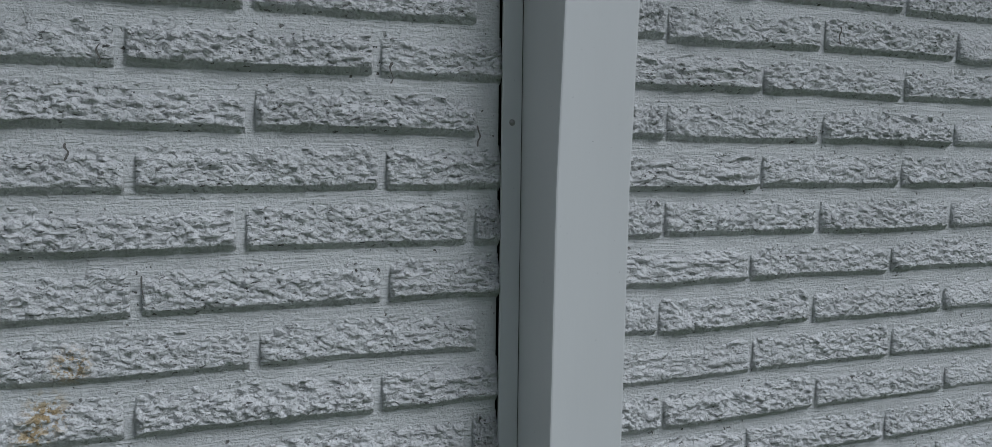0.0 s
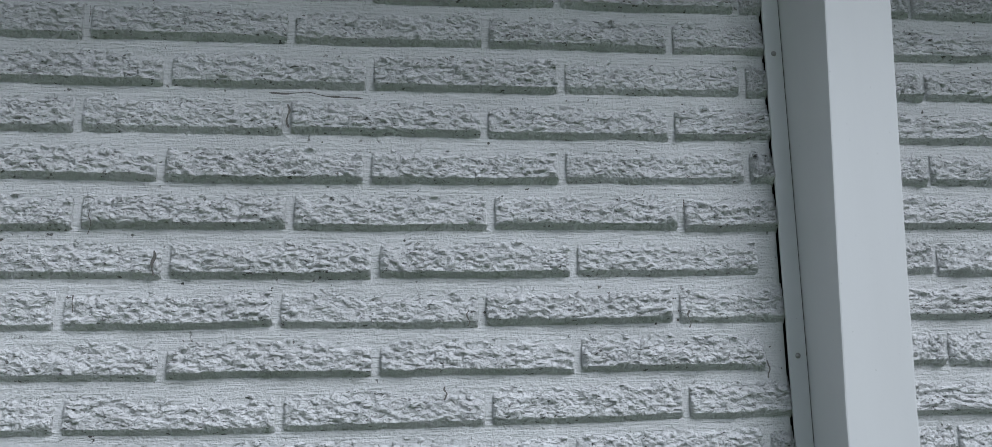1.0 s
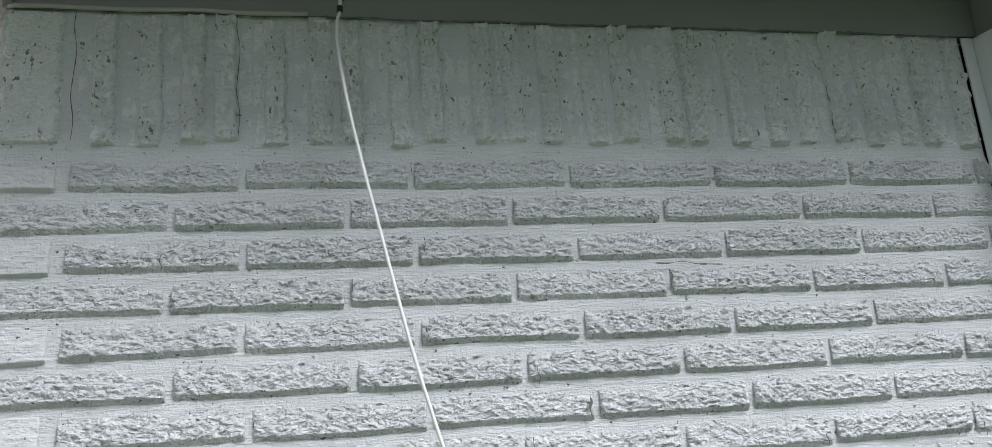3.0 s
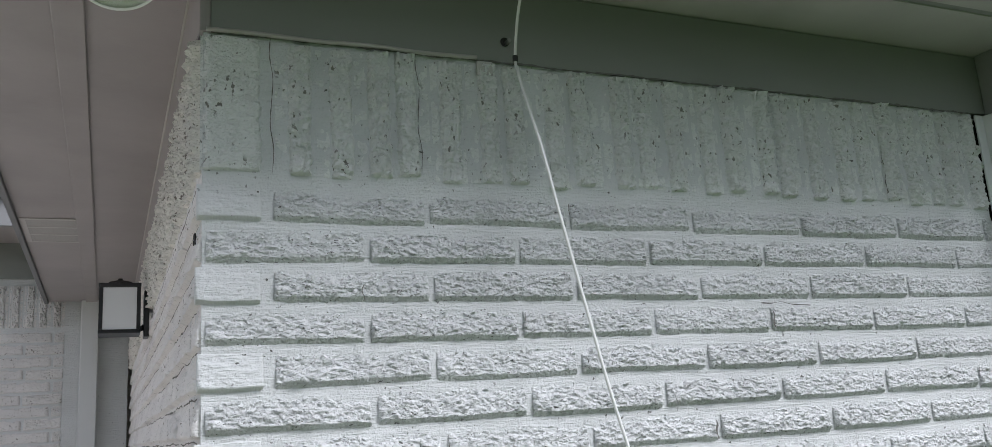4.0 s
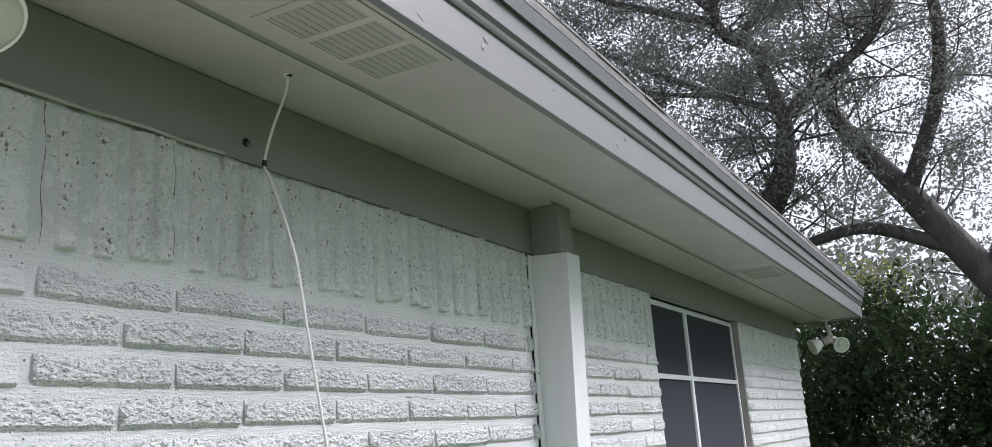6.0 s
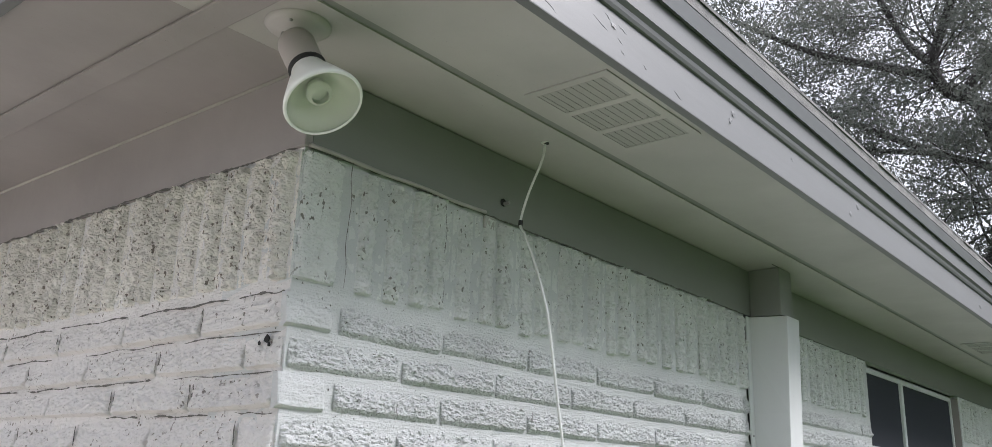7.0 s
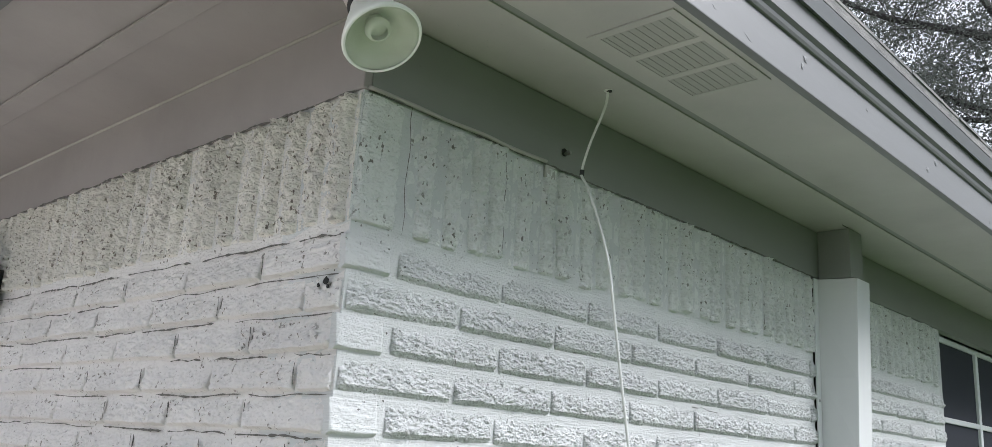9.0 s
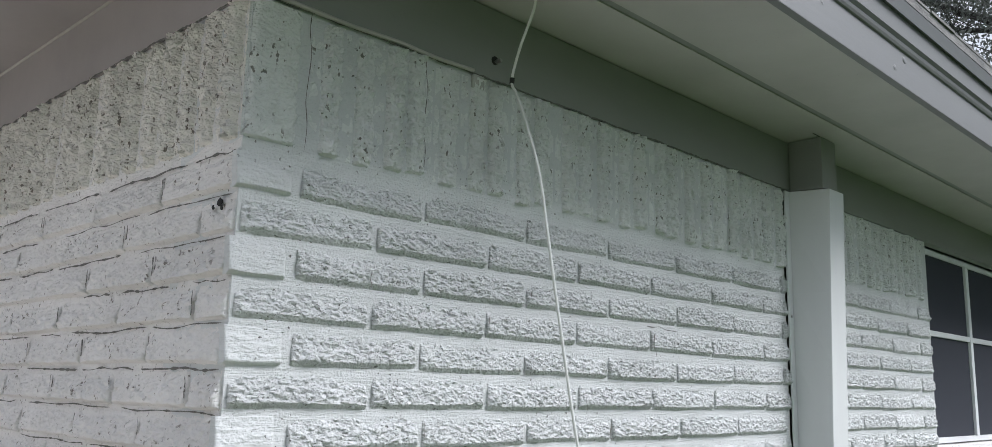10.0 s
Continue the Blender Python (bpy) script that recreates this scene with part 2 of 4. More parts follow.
def raw_mesh(name, verts, faces, mat, parent=None, smooth=False):
    me = bpy.data.meshes.new(name)
    me.from_pydata(verts, [], faces)
    me.materials.append(mat)
    if smooth:
        me.polygons.foreach_set("use_smooth", [True] * len(me.polygons))
    me.update()
    ob = new(name, me)
    if parent:
        ob.parent = parent
    return ob


def tube(points, radius, segs=8):
    """A round tube along points; radius is a number or one per point."""
    bm = bmesh.new()
    pts = [Vector(p) for p in points]
    rad = radius if isinstance(radius, (list, tuple)) else [radius] * len(pts)
    rings = []
    for i, p in enumerate(pts):
        d = (pts[min(i + 1, len(pts) - 1)] - pts[max(i - 1, 0)]).normalized()
        q = d.to_track_quat("Z", "Y")
        rings.append([bm.verts.new(p + q @ Vector((rad[i] * math.cos(2 * math.pi * k / segs), rad[i] * math.sin(2 * math.pi * k / segs), 0))) for k in range(segs)])
    for a, b in zip(rings, rings[1:]):
        for i in range(segs):
            j = (i + 1) % segs
            bm.faces.new((a[i], a[j], b[j], b[i]))
    bm.faces.new(list(reversed(rings[0])))
    bm.faces.new(rings[-1])
    return bm


def smooth_line(points, steps=6):
    """Catmull-Rom points through a few knots."""
    p = [Vector(q) for q in points]
    p = [2 * p[0] - p[1]] + p + [2 * p[-1] - p[-2]]
    out = []
    for i in range(1, len(p) - 2):
        for s in range(steps):
            t = s / steps
            a, b, c, d = p[i - 1:i + 3]
            out.append(0.5 * (2 * b + (c - a) * t + (2 * a - 5 * b + 4 * c - d) * t * t + (3 * b - a - 3 * c + d) * t ** 3))
    out.append(p[-2])
    return out


# ---- the plan ----
FACE = 1.190       # mortar plane of the front wall (faces -y)
SIDE = -1.352      # mortar plane of the side wall (faces -x)
WALL_END = 5.00
SIDE_END = 5.2
COURSE = 0.067
SOLDIER_Z = 2.061  # underside of the upright course
TOP = 2.314        # underside of the frieze boards
SOFFIT_Z = 2.468
EAVE_Y = 0.729
EAVE_X = -1.805
EAVE_END = 5.32
MODULE = 0.277

# ---- ground ----
bm = bmesh.new()
R = 260.0
steps = [-R, -60, -25, -12, -6, -3, 0, 3, 6, 12, 25, 60, R]
grid = [[bm.verts.new((x, y, 0.0)) for y in steps] for x in steps]
for i in range(len(steps) - 1):
    for j in range(len(steps) - 1):
        bm.faces.new((grid[i][j], grid[i + 1][j], grid[i + 1][j + 1], grid[i][j + 1]))
tagged(part("ground", bm, GRASS), "green mown lawn round the house", "lawn", kind="structure")
tagged(part("pavement", box(-9.0, 0.2, 0.004, -1.75, 5.15, 0.06, 0.01), CONCRETE), "pale beige concrete driveway slab beside the house", "driveway", kind="structure")

# ---- walls ----
wall_front = thing("wall_front", "white-painted rough brick wall with an upright top course", "brick wall", kind="structure")
wall_side = thing("wall_side", "white-painted brick side wall with smeared joints", "brick wall", kind="structure")
WIN = (1.655, 3.22, 1.530, 2.306)
CH = (0.440, 0.590)


def mortar_sheet(x0, x1, z0, z1, name, parent, m, mat):
    """The mortar face as a finely uneven sheet with a thick body behind it."""
    nx, nz = max(2, int((x1 - x0) / 0.03)), max(2, int((z1 - z0) / 0.014))
    v, f = [], []
    for i in range(nx + 1):
        for j in range(nz + 1):
            x, z = x0 + (x1 - x0) * i / nx, z0 + (z1 - z0) * j / nz
            edge = i in (0, nx) or j in (0, nz)
            v.append(m @ Vector((x, 0.0 if edge else 0.0015 * noise.noise(Vector((x * 25, 3.3, z * 40))), z)))
    for i in range(nx):
        for j in range(nz):
            a = i * (nz + 1) + j
            f.append((a, a + nz + 1, a + nz + 2, a + 1))
    k = len(v)
    for x in (x0, x1):
        for z in (z0, z1):
            v += [m @ Vector((x, 0.0, z)), m @ Vector((x, 0.20, z))]
    f += [(k, k + 1, k + 3, k + 2), (k + 4, k + 6, k + 7, k + 5), (k, k + 4, k + 5, k + 1), (k + 2, k + 3, k + 7, k + 6), (k + 1, k + 5, k + 7, k + 3)]
    return raw_mesh(name, v, f, mat, parent)


M_FRONT = pose(0, FACE, 0)
# side wall: local x runs along +y seen from the left, local -y points to -x
M_SIDE = Matrix.Translation((SIDE, 0, 0)) @ pose(0, 0, 0, 0, 0, -90)

mortar_sheet(SIDE, CH[0] + 0.003, 0.0, TOP, "wall_body", wall_front, M_FRONT, MORTAR)
mortar_sheet(CH[1] + 0.02, WIN[0], 0.0, TOP, "wall_body", wall_front, M_FRONT, MORTAR)
mortar_sheet(WIN[1], WALL_END, 0.0, TOP, "wall_body", wall_front, M_FRONT, MORTAR)
mortar_sheet(WIN[0], WIN[1], 0.0, WIN[2] - 0.075, "wall_body", wall_front, M_FRONT, MORTAR)
part("wall_core", box(CH[0] + 0.004, FACE + 0.035, 0.0, CH[1] + 0.022, FACE + 0.20, TOP), DARK_GAP, wall_front)
part("wall_core", box(SIDE + 0.21, FACE + 0.202, 0.0, WALL_END, FACE + 0.24, SOFFIT_Z), MORTAR, wall_front)
mortar_sheet(-SIDE_END, -FACE - 0.003, 0.0, TOP, "wall_body", wall_side, M_SIDE, SIDE_BRICK)
# far gable end and back, closing the house
part("wall_body", box(WALL_END - 0.2, FACE + 0.205, 0.0, WALL_END, 7.0, SOFFIT_Z), MORTAR, wall_front)


def brick_data(name, length, height, seed, mat, proud=0.0090, rough=1.0, lip=0.0105, fine=0.0026, nz=23):
    """A rough-split brick face: upper edge flush with the joint, craggy face, lower lip proud with a slanted underside."""
    rng = random.Random(seed)
    off = Vector((rng.uniform(0, 90), rng.uniform(0, 90), rng.uniform(0, 90)))
    nx = max(4, round(length / fine))
    sag, tilt = rng.uniform(-0.002, 0.002), rng.uniform(-0.0035, 0.0035)
    z1 = lip + 0.003
    zs = [0.0, lip, z1] + [z1 + (height - z1) * k / nz for k in range(1, nz + 1)]
    shelf = rng.uniform(0.35, 0.75)
    v, f = [], []
    for i in range(nx + 1):
        u = i / nx
        x = length * u
        end = min(1.0, min(i, nx - i) * fine / 0.0035)
        lift = sag * math.sin(math.pi * u) + tilt * (u - 0.5)
        for j, z in enumerate(zs):
            w = max(0.0, (z - lip) / (height - lip))
            p = proud * (1 - 0.85 * w ** 1.2)
            if j == 0:
                v.append((x, 0.002, lift))
                continue
            q = Vector((x * 42, z * 66, 0)) + off
            big = noise.noise(q * 0.5)
            slant = Vector((q.x * 0.8 + q.y * 0.5, q.y * 0.9 - q.x * 0.35, q.z))
            crag = abs(noise.noise(slant * 0.8 + Vector((0, 0, 5)))) * 2 - 0.5
            cut = abs(noise.noise(slant * 1.7 + Vector((9, 0, 5)))) * 2 - 0.45
            small = noise.noise(q * 2.6)
            tiny = abs(noise.noise(slant * 3.6 + Vector((3, 0, 1)))) * 2 - 0.45
            grit = noise.noise(q * 9.0)
            step = 0.0035 * max(0.0, min(1.0, (w - shelf + 0.25 * big) * 6)) * rough
            amp = rough * (0.45 if j == 1 else 1.0) * (1.0 if w < 0.88 else 0.4) * (0.35 + 0.65 * end)
            y = -p * (0.6 + 0.4 * end) + step - amp * (0.0022 * big + 0.0036 * crag + 0.0042 * cut + 0.0014 * small + 0.0032 * tiny + 0.0018 * grit)
            zz = z + lift + (rough * 0.0022 * noise.noise(off + Vector((x * 40, 7, 0))) if j < 3 else rough * 0.0018 * small)
            v.append((x, min(y, 0.001), zz))
    k = len(zs)
    for i in range(nx):
        for j in range(k - 1):
            a = i * k + j
            f.append((a, a + k, a + k + 1, a + 1))
    # ends and top run back into the joint
    base = len(v)
    ring = list(range(k)) + [i * k + k - 1 for i in range(1, nx + 1)] + [nx * k + j for j in range(k - 2, -1, -1)]
    for r in ring:
        x, y, z = v[r]
        v.append((x, 0.012, z))
    for a in range(len(ring) - 1):
        f.append((ring[a], ring[a + 1], base + a + 1, base + a))
    me = bpy.data.meshes.new(name)
    me.from_pydata(v, [], f)
    me.materials.append(mat)
    me.polygons.foreach_set("use_smooth", [j % (k - 1) != 0 if j < nx * (k - 1) else False for j in range(len(me.polygons))])
    me.update()
    return me


def soldier_data(name, width, height, seed, mat, proud=0.011, rough=1.3, rib=0.52):
    """An upright brick: a rough-split rib proud of a smeared, smoother margin, with a ragged lower end."""
    rng = random.Random(seed)
    off = Vector((rng.uniform(0, 90), rng.uniform(0, 90), rng.uniform(0, 90)))
    nx, nz = 28, 84
    a0 = rng.uniform(0.04, 0.96 - rib)
    foot = rng.uniform(0.0, 0.02)
    v, f = [], []
    for i in range(nx + 1):
        for j in range(nz + 1):
            u, w = i / nx, j / nz
            q = Vector((u * width * 60, w * height * 45, 0)) + off
            wob = 0.05 * noise.noise(off + Vector((3, w * 11, 0))) + 0.03 * noise.noise(off + Vector((7, w * 40, 0)))
            lo, hi = a0 + wob, a0 + rib + wob + 0.04 * noise.noise(off + Vector((5, w * 14, 0)))
            on = max(0.0, min(1.0, (u - lo) / 0.05)) * max(0.0, min(1.0, (hi - u) / 0.05))
            open_ = max(0.0, noise.noise(off + Vector((1, w * 7, 0))) + 0.25)
            cleft = open_ * (max(0.0, 1 - abs(u - lo + 0.01) / 0.05) + 0.6 * max(0.0, 1 - abs(u - hi - 0.01) / 0.05))
            on *= 1.0 if w > foot else 0.0
            edge = 1.0 if 0 < i < nx and j > 0 else 0.0
            crag = abs(noise.noise(q * 1.1 + Vector((0, 0, 4)))) * 2 - 0.5
            tear = abs(noise.noise(Vector((q.x * 2.2, q.y * 1.2, q.z + 8)))) * 2 - 0.5
            y = -proud * (0.14 + 0.86 * on) * edge + 0.007 * cleft * edge
            y -= rough * edge * on * (0.0026 * noise.noise(q * 0.5) + 0.0038 * crag + 0.0036 * tear + 0.0022 * noise.noise(q * 3.6))
            y -= 0.0010 * edge * (1 - on) * noise.noise(q * 1.6)
            v.append((u * width, 0.002 + min(y, 0.0), w * height))
    for i in range(nx):
        for j in range(nz):
            a = i * (nz + 1) + j
            f.append((a, a + nz + 1, a + nz + 2, a + 1))
    me = bpy.data.meshes.new(name)
    me.from_pydata(v, [], f)
    me.materials.append(mat)
    me.polygons.foreach_set("use_smooth", [True] * len(me.polygons))
    me.update()
    return me


def joined(name, items, mat, parent, label):
    """Many bricks as one mesh: items are (mesh data, matrix)."""
    v, f = [], []
    for me, m in items:
        k = len(v)
        v += [tuple(m @ p.co) for p in me.vertices]
        f += [tuple(k + i for i in p.vertices) for p in me.polygons]
    ob = raw_mesh(name, v, f, mat, parent, True)
    return tagged(ob, label, kind="stuff")


def lay_courses(m, x0, x1, rows, phase, variants, short, parent, keep, rest, rng, top=SOLDIER_Z, joint=0.0075, coarse=None):
    """Running bond between x0 and x1; phase(row) gives one joint's place. keep(x, row): the brick is a part of its own."""
    length = MODULE - joint
    for r in rows:
        z = top - COURSE * (r + 1)
        j = phase(r) + rng.uniform(-0.008, 0.008)
        x = j - MODULE * math.ceil((j - x0) / MODULE)
        while x < x1 - 0.02:
            a, b = max(x, x0) + joint / 2, min(x + MODULE, x1) - joint / 2
            if b - a > 0.03:
                full = b - a > length - 0.03
                me = rng.choice(variants) if full else rng.choice(short)
                ref = length if full else SHORT
                s = (b - a) / ref
                if full and coarse and not keep(x, r):
                    me = rng.choice(coarse)
                mm = m @ Matrix.Translation((a, 0, z + rng.uniform(-0.0015, 0.0015))) @ Matrix.Diagonal((s, rng.uniform(0.85, 1.2), 1, 1))
                if keep(x, r):
                    ob = new("brick", me)
                    ob.parent = parent
                    ob.matrix_basis = mm
                else:
                    rest.append((me, mm))
            x += MODULE


SHORT = 0.12
H = COURSE - 0.010
front_full = [brick_data("brick", MODULE - 0.012, H, 10 + k, BRICK, rough=0.8) for k in range(12)]
front_coarse = [brick_data("brick", MODULE - 0.012, H, 30 + k, BRICK, fine=0.013, nz=5) for k in range(5)]
side_coarse = [brick_data("brick", MODULE - 0.012, H, 35 + k, SIDE_BRICK, 0.007, 0.5, 0.004, 0.02, 4) for k in range(4)]
front_short = [brick_data("brick", SHORT, H, 40 + k, BRICK, rough=0.8) for k in range(4)]
closers = [brick_data("brick", 0.098, H + 0.002, 60 + k, MORTAR, 0.008, 0.3, 0.006) for k in range(3)]
side_full = [brick_data("brick", MODULE - 0.012, H, 70 + k, SIDE_BRICK, 0.0115, 0.62, 0.006) for k in range(10)]
side_short = [brick_data("brick", SHORT, H, 90 + k, SIDE_BRICK, 0.0105, 0.55, 0.005) for k in range(3)]
front_soldier = [soldier_data("soldier_brick", 0.068, TOP - SOLDIER_Z - 0.022, 120 + k, SOLDIER, 0.014, 1.7, 0.56) for k in range(8)]
side_soldier = [soldier_data("soldier_brick", 0.068, TOP - SOLDIER_Z - 0.022, 140 + k, SIDE_SOLDIER, 0.016, 2.1, 0.54) for k in range(8)]

# ---- eaves ----
frieze = tagged(part("frieze_board", box(SIDE + 0.012, FACE - 0.006, TOP, WALL_END, FACE + 0.03, SOFFIT_Z - 0.002, 0.003), FRIEZE), "grey-painted frieze board under the soffit", "frieze board", kind="structure")
tagged(part("frieze_board", box(SIDE - 0.0062, FACE - 0.0058, TOP, SIDE + 0.0115, SIDE_END, SOFFIT_Z - 0.002, 0.003), SOFFIT_SIDE), "taupe frieze board over the side wall, shade put into its colour", "frieze board", kind="structure")
bead = smooth_line([(SIDE + 0.004 + 0.06 * k, FACE - 0.0085 + 0.001 * math.sin(k * 2.3), TOP + 0.0025 + 0.0012 * math.sin(k * 1.7)) for k in range(9)], 3)
tagged(part("trim", tube(bead, 0.0040, 8), CAULK, smooth=True), "pale caulk bead under the frieze board at the corner", "caulk", kind="structure")
GROOVE = 0.993
soffit = thing("ceiling", "grey-painted plywood soffit under the eaves", "soffit", kind="structure")
part("soffit_panel", box(EAVE_X + 0.02, EAVE_Y + 0.012, SOFFIT_Z, EAVE_END, GROOVE - 0.010, SOFFIT_Z + 0.012), SOFFIT, soffit)
part("soffit_panel", box(SIDE - 0.30, GROOVE + 0.010, SOFFIT_Z, EAVE_END, FACE + 0.0018, SOFFIT_Z + 0.012), SOFFIT, soffit)
part("joint_strip", box(EAVE_X + 0.02, GROOVE - 0.014, SOFFIT_Z + 0.0035, EAVE_END, GROOVE + 0.014, SOFFIT_Z + 0.018), FRIEZE, soffit)
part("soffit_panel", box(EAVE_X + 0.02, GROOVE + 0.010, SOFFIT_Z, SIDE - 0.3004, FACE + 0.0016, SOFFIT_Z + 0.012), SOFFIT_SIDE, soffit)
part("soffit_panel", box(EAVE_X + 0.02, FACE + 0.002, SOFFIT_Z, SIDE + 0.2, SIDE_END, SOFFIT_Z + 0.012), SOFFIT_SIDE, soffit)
tagged(part("trim", tube([(SIDE - 0.007, FACE + 0.02, SOFFIT_Z - 0.001), (SIDE - 0.007, SIDE_END, SOFFIT_Z - 0.001)], 0.004, 8), CAULK, smooth=True), "pale caulk bead between side frieze and soffit", "caulk", kind="structure")
tagged(part("trim", box(-1.598, GROOVE + 0.02, SOFFIT_Z - 0.008, -1.540, SIDE_END, SOFFIT_Z - 0.0015, 0.002), SOFFIT_SIDE), "painted batten strip along the side soffit", "trim", kind="structure")

FTOP = SOFFIT_Z + 0.083
fascia_front = thing("fascia_front", "pale grey fascia board with a proud upper trim", "fascia", kind="structure")
part("fascia_board", box(EAVE_X, EAVE_Y - 0.008, SOFFIT_Z - 0.014, EAVE_END, EAVE_Y + 0.011, FTOP + 0.05, 0.002), FASCIA, fascia_front)
part("upper_trim", prism([(EAVE_Y - 0.009, FTOP - 0.006), (EAVE_Y - 0.013, FTOP - 0.004), (EAVE_Y - 0.016, FTOP + 0.002), (EAVE_Y - 0.018, FTOP + 0.010), (EAVE_Y - 0.025, FTOP + 0.018), (EAVE_Y - 0.028, FTOP + 0.066), (EAVE_Y - 0.009, FTOP + 0.066)], EAVE_X - 0.022, EAVE_END + 0.004), FASCIA, fascia_front)
part("drip_edge", prism([(EAVE_Y - 0.0285, FTOP + 0.0665), (EAVE_Y - 0.037, FTOP + 0.064), (EAVE_Y - 0.045, FTOP + 0.096), (EAVE_Y - 0.0285, FTOP + 0.096)], EAVE_X - 0.040, EAVE_END + 0.02), DRIP, fascia_front)
fascia_side = thing("fascia_side", "taupe-grey fascia board on the side eave", "fascia", kind="structure")
part("fascia_board", box(EAVE_X - 0.001, EAVE_Y + 0.012, SOFFIT_Z - 0.014, EAVE_X + 0.019, SIDE_END, FTOP + 0.05, 0.002), FASCIA, fascia_side)
part("upper_trim", box(EAVE_X - 0.026, EAVE_Y - 0.033, FTOP, EAVE_X - 0.002, SIDE_END, FTOP + 0.062, 0.002), FASCIA, fascia_side)
fascia_end = tagged(part("fascia_end", box(EAVE_END - 0.02, EAVE_Y + 0.012, SOFFIT_Z - 0.014, EAVE_END, 7.0, FTOP + 0.05, 0.002), FASCIA), "pale grey rake board at the far gable", "fascia", kind="structure")

# hipped shingle roof, its butt edge showing over the drip edge
roof = thing("roof", "weathered grey asphalt shingle roof", "roof", kind="structure")
bm = bmesh.new()
ez, slope = FTOP + 0.097, 0.36
x0, y0, x1 = EAVE_X - 0.055, EAVE_Y - 0.046, EAVE_END + 0.03
ridge = 3.2
lo = [(x0, y0, ez), (x1, y0, ez), (x1, y0 + ridge, ez + ridge * slope), (x0 + ridge, y0 + ridge, ez + ridge * slope), (x0, 9.0, ez), (x0 + ridge, 9.0, ez + ridge * slope)]
up = [(x, y, z + 0.028) for x, y, z in lo]
vl, vu = [bm.verts.new(p) for p in lo], [bm.verts.new(p) for p in up]
for vv in (vl, vu):
    bm.faces.new((vv[0], vv[1], vv[2], vv[3]))
    bm.faces.new((vv[0], vv[3], vv[5], vv[4]))
for a, b in ((0, 1), (1, 2), (0, 4)):
    bm.faces.new((vl[a], vl[b], vu[b], vu[a]))
part("shingle_sheet", bm, SHINGLE, roof)
rng = random.Random(5)
x = x0
while x < x1:
    w = rng.uniform(0.13, 0.32)
    bmx = box(x + 0.002, y0 - rng.uniform(0.001, 0.005), ez + 0.026, min(x + w, x1) - 0.002, y0 + 0.14, ez + 0.034)
    for v in bmx.verts:
        v.co.z += (v.co.y - y0) * slope
    part("shingle", bmx, SHINGLE, roof)
    x += w
part("roof_deck", box(EAVE_X + 0.03, EAVE_Y + 0.02, SOFFIT_Z + 0.03, EAVE_END - 0.03, 8.0, SOFFIT_Z + 0.05), SHINGLE, roof)


def soffit_vent(x, y, w=0.40, d=0.20):
    v = thing("soffit_vent", "painted metal soffit vent with three screened panels", "vent", "soffit vents", at=(x, y, SOFFIT_Z))
    bm = bmesh.new()
    bm_box(bm, 0, 0, -0.003, w, 0.018, 0.0)
    bm_box(bm, 0, d - 0.018, -0.003, w, d, 0.0)
    pw = (w - 4 * 0.018) / 3
    for k in range(4):
        bm_box(bm, k * (pw + 0.018), 0.018, -0.003, k * (pw + 0.018) + 0.018, d - 0.018, 0.0)
    part("frame", bm, SOFFIT, v)
    for k in range(3):
        a = 0.018 + k * (pw + 0.018)
        part("screen_panel", box(a + 0.0004, 0.0184, -0.0024, a + pw - 0.0004, d - 0.0184, -0.0004), VENT_HOLE, v, "fine painted mesh")
        for q in range(9):
            y = 0.027 + q * (d - 0.054) / 8
            part("slat", box(a + 0.003, y - 0.0014, -0.0033, a + pw - 0.003, y + 0.0014, -0.0026), VENT_HOLE, v)
    return v


soffit_vent(-1.04, 0.764, 0.36, 0.185)
soffit_vent(2.33, 0.775, 0.36, 0.185)
lv = soffit_vent(-1.82, 3.3)
lv.matrix_basis = pose(-1.56 - 0.02, 3.2, SOFFIT_Z - 0.001, 0, 0, 90)

# ---- the boxed chase on the wall ----
chase = thing("pipe_chase", "white-painted sheet metal chase running up the brick wall", "pipe cover", at=(0.5, FACE, 0))


def local(bm, ob):
    bm.transform(Matrix.Translation(ob.location).inverted())
    return bm


CX0, CX1, CF, CB, CT = 0.471, 0.571, 1.075, 1.182, 2.308
bm = bmesh.new()
bm_box(bm, CX0, CF, 0.05, CX1, CB, CT, 0.0025)
for z in (0.6, 1.1, 1.4, 1.6, 1.8, 2.0, 2.2):
    bmesh.ops.bisect_plane(bm, geom=bm.verts[:] + bm.edges[:] + bm.faces[:], plane_co=(0, 0, z), plane_no=(0, 0, 1))
for v in bm.verts:
    if v.co.y < CF + 0.01:
        v.co.y += 0.006 - 0.016 * (v.co.z - 1.3)   # it leans out and aside slightly towards the top
        v.co.x += 0.034 * max(0.0, v.co.z - 1.45) - 0.003
part("channel", local(bm, chase), CHASE, chase)
part("flange", local(box(CX0 - 0.027, CB - 0.003, 0.05, CX0 - 0.001, CB + 0.002, CT, 0.0008), chase), CHASE, chase)
part("flange", local(box(CX1 + 0.001, CB - 0.003, 0.05, CX1 + 0.027, CB + 0.002, CT, 0.0008), chase), CHASE, chase)
for z in (0.62, 1.05, 1.479, 1.93):
    part("screw", local(lathe([(0.0, 0.003), (0.003, 0.0025), (0.0042, 0.0)], 10, pose(CX0 - 0.014, CB - 0.003, z, 90)), chase), SCREW, chase, smooth=True)
head = tagged(part("chase_head_box", box(CX0 + 0.014, CF + 0.004, CT + 0.002, CX1 + 0.014, FACE - 0.007, SOFFIT_Z - 0.001, 0.003), FRIEZE), "grey-painted wooden box capping the chase below the soffit", "trim box")
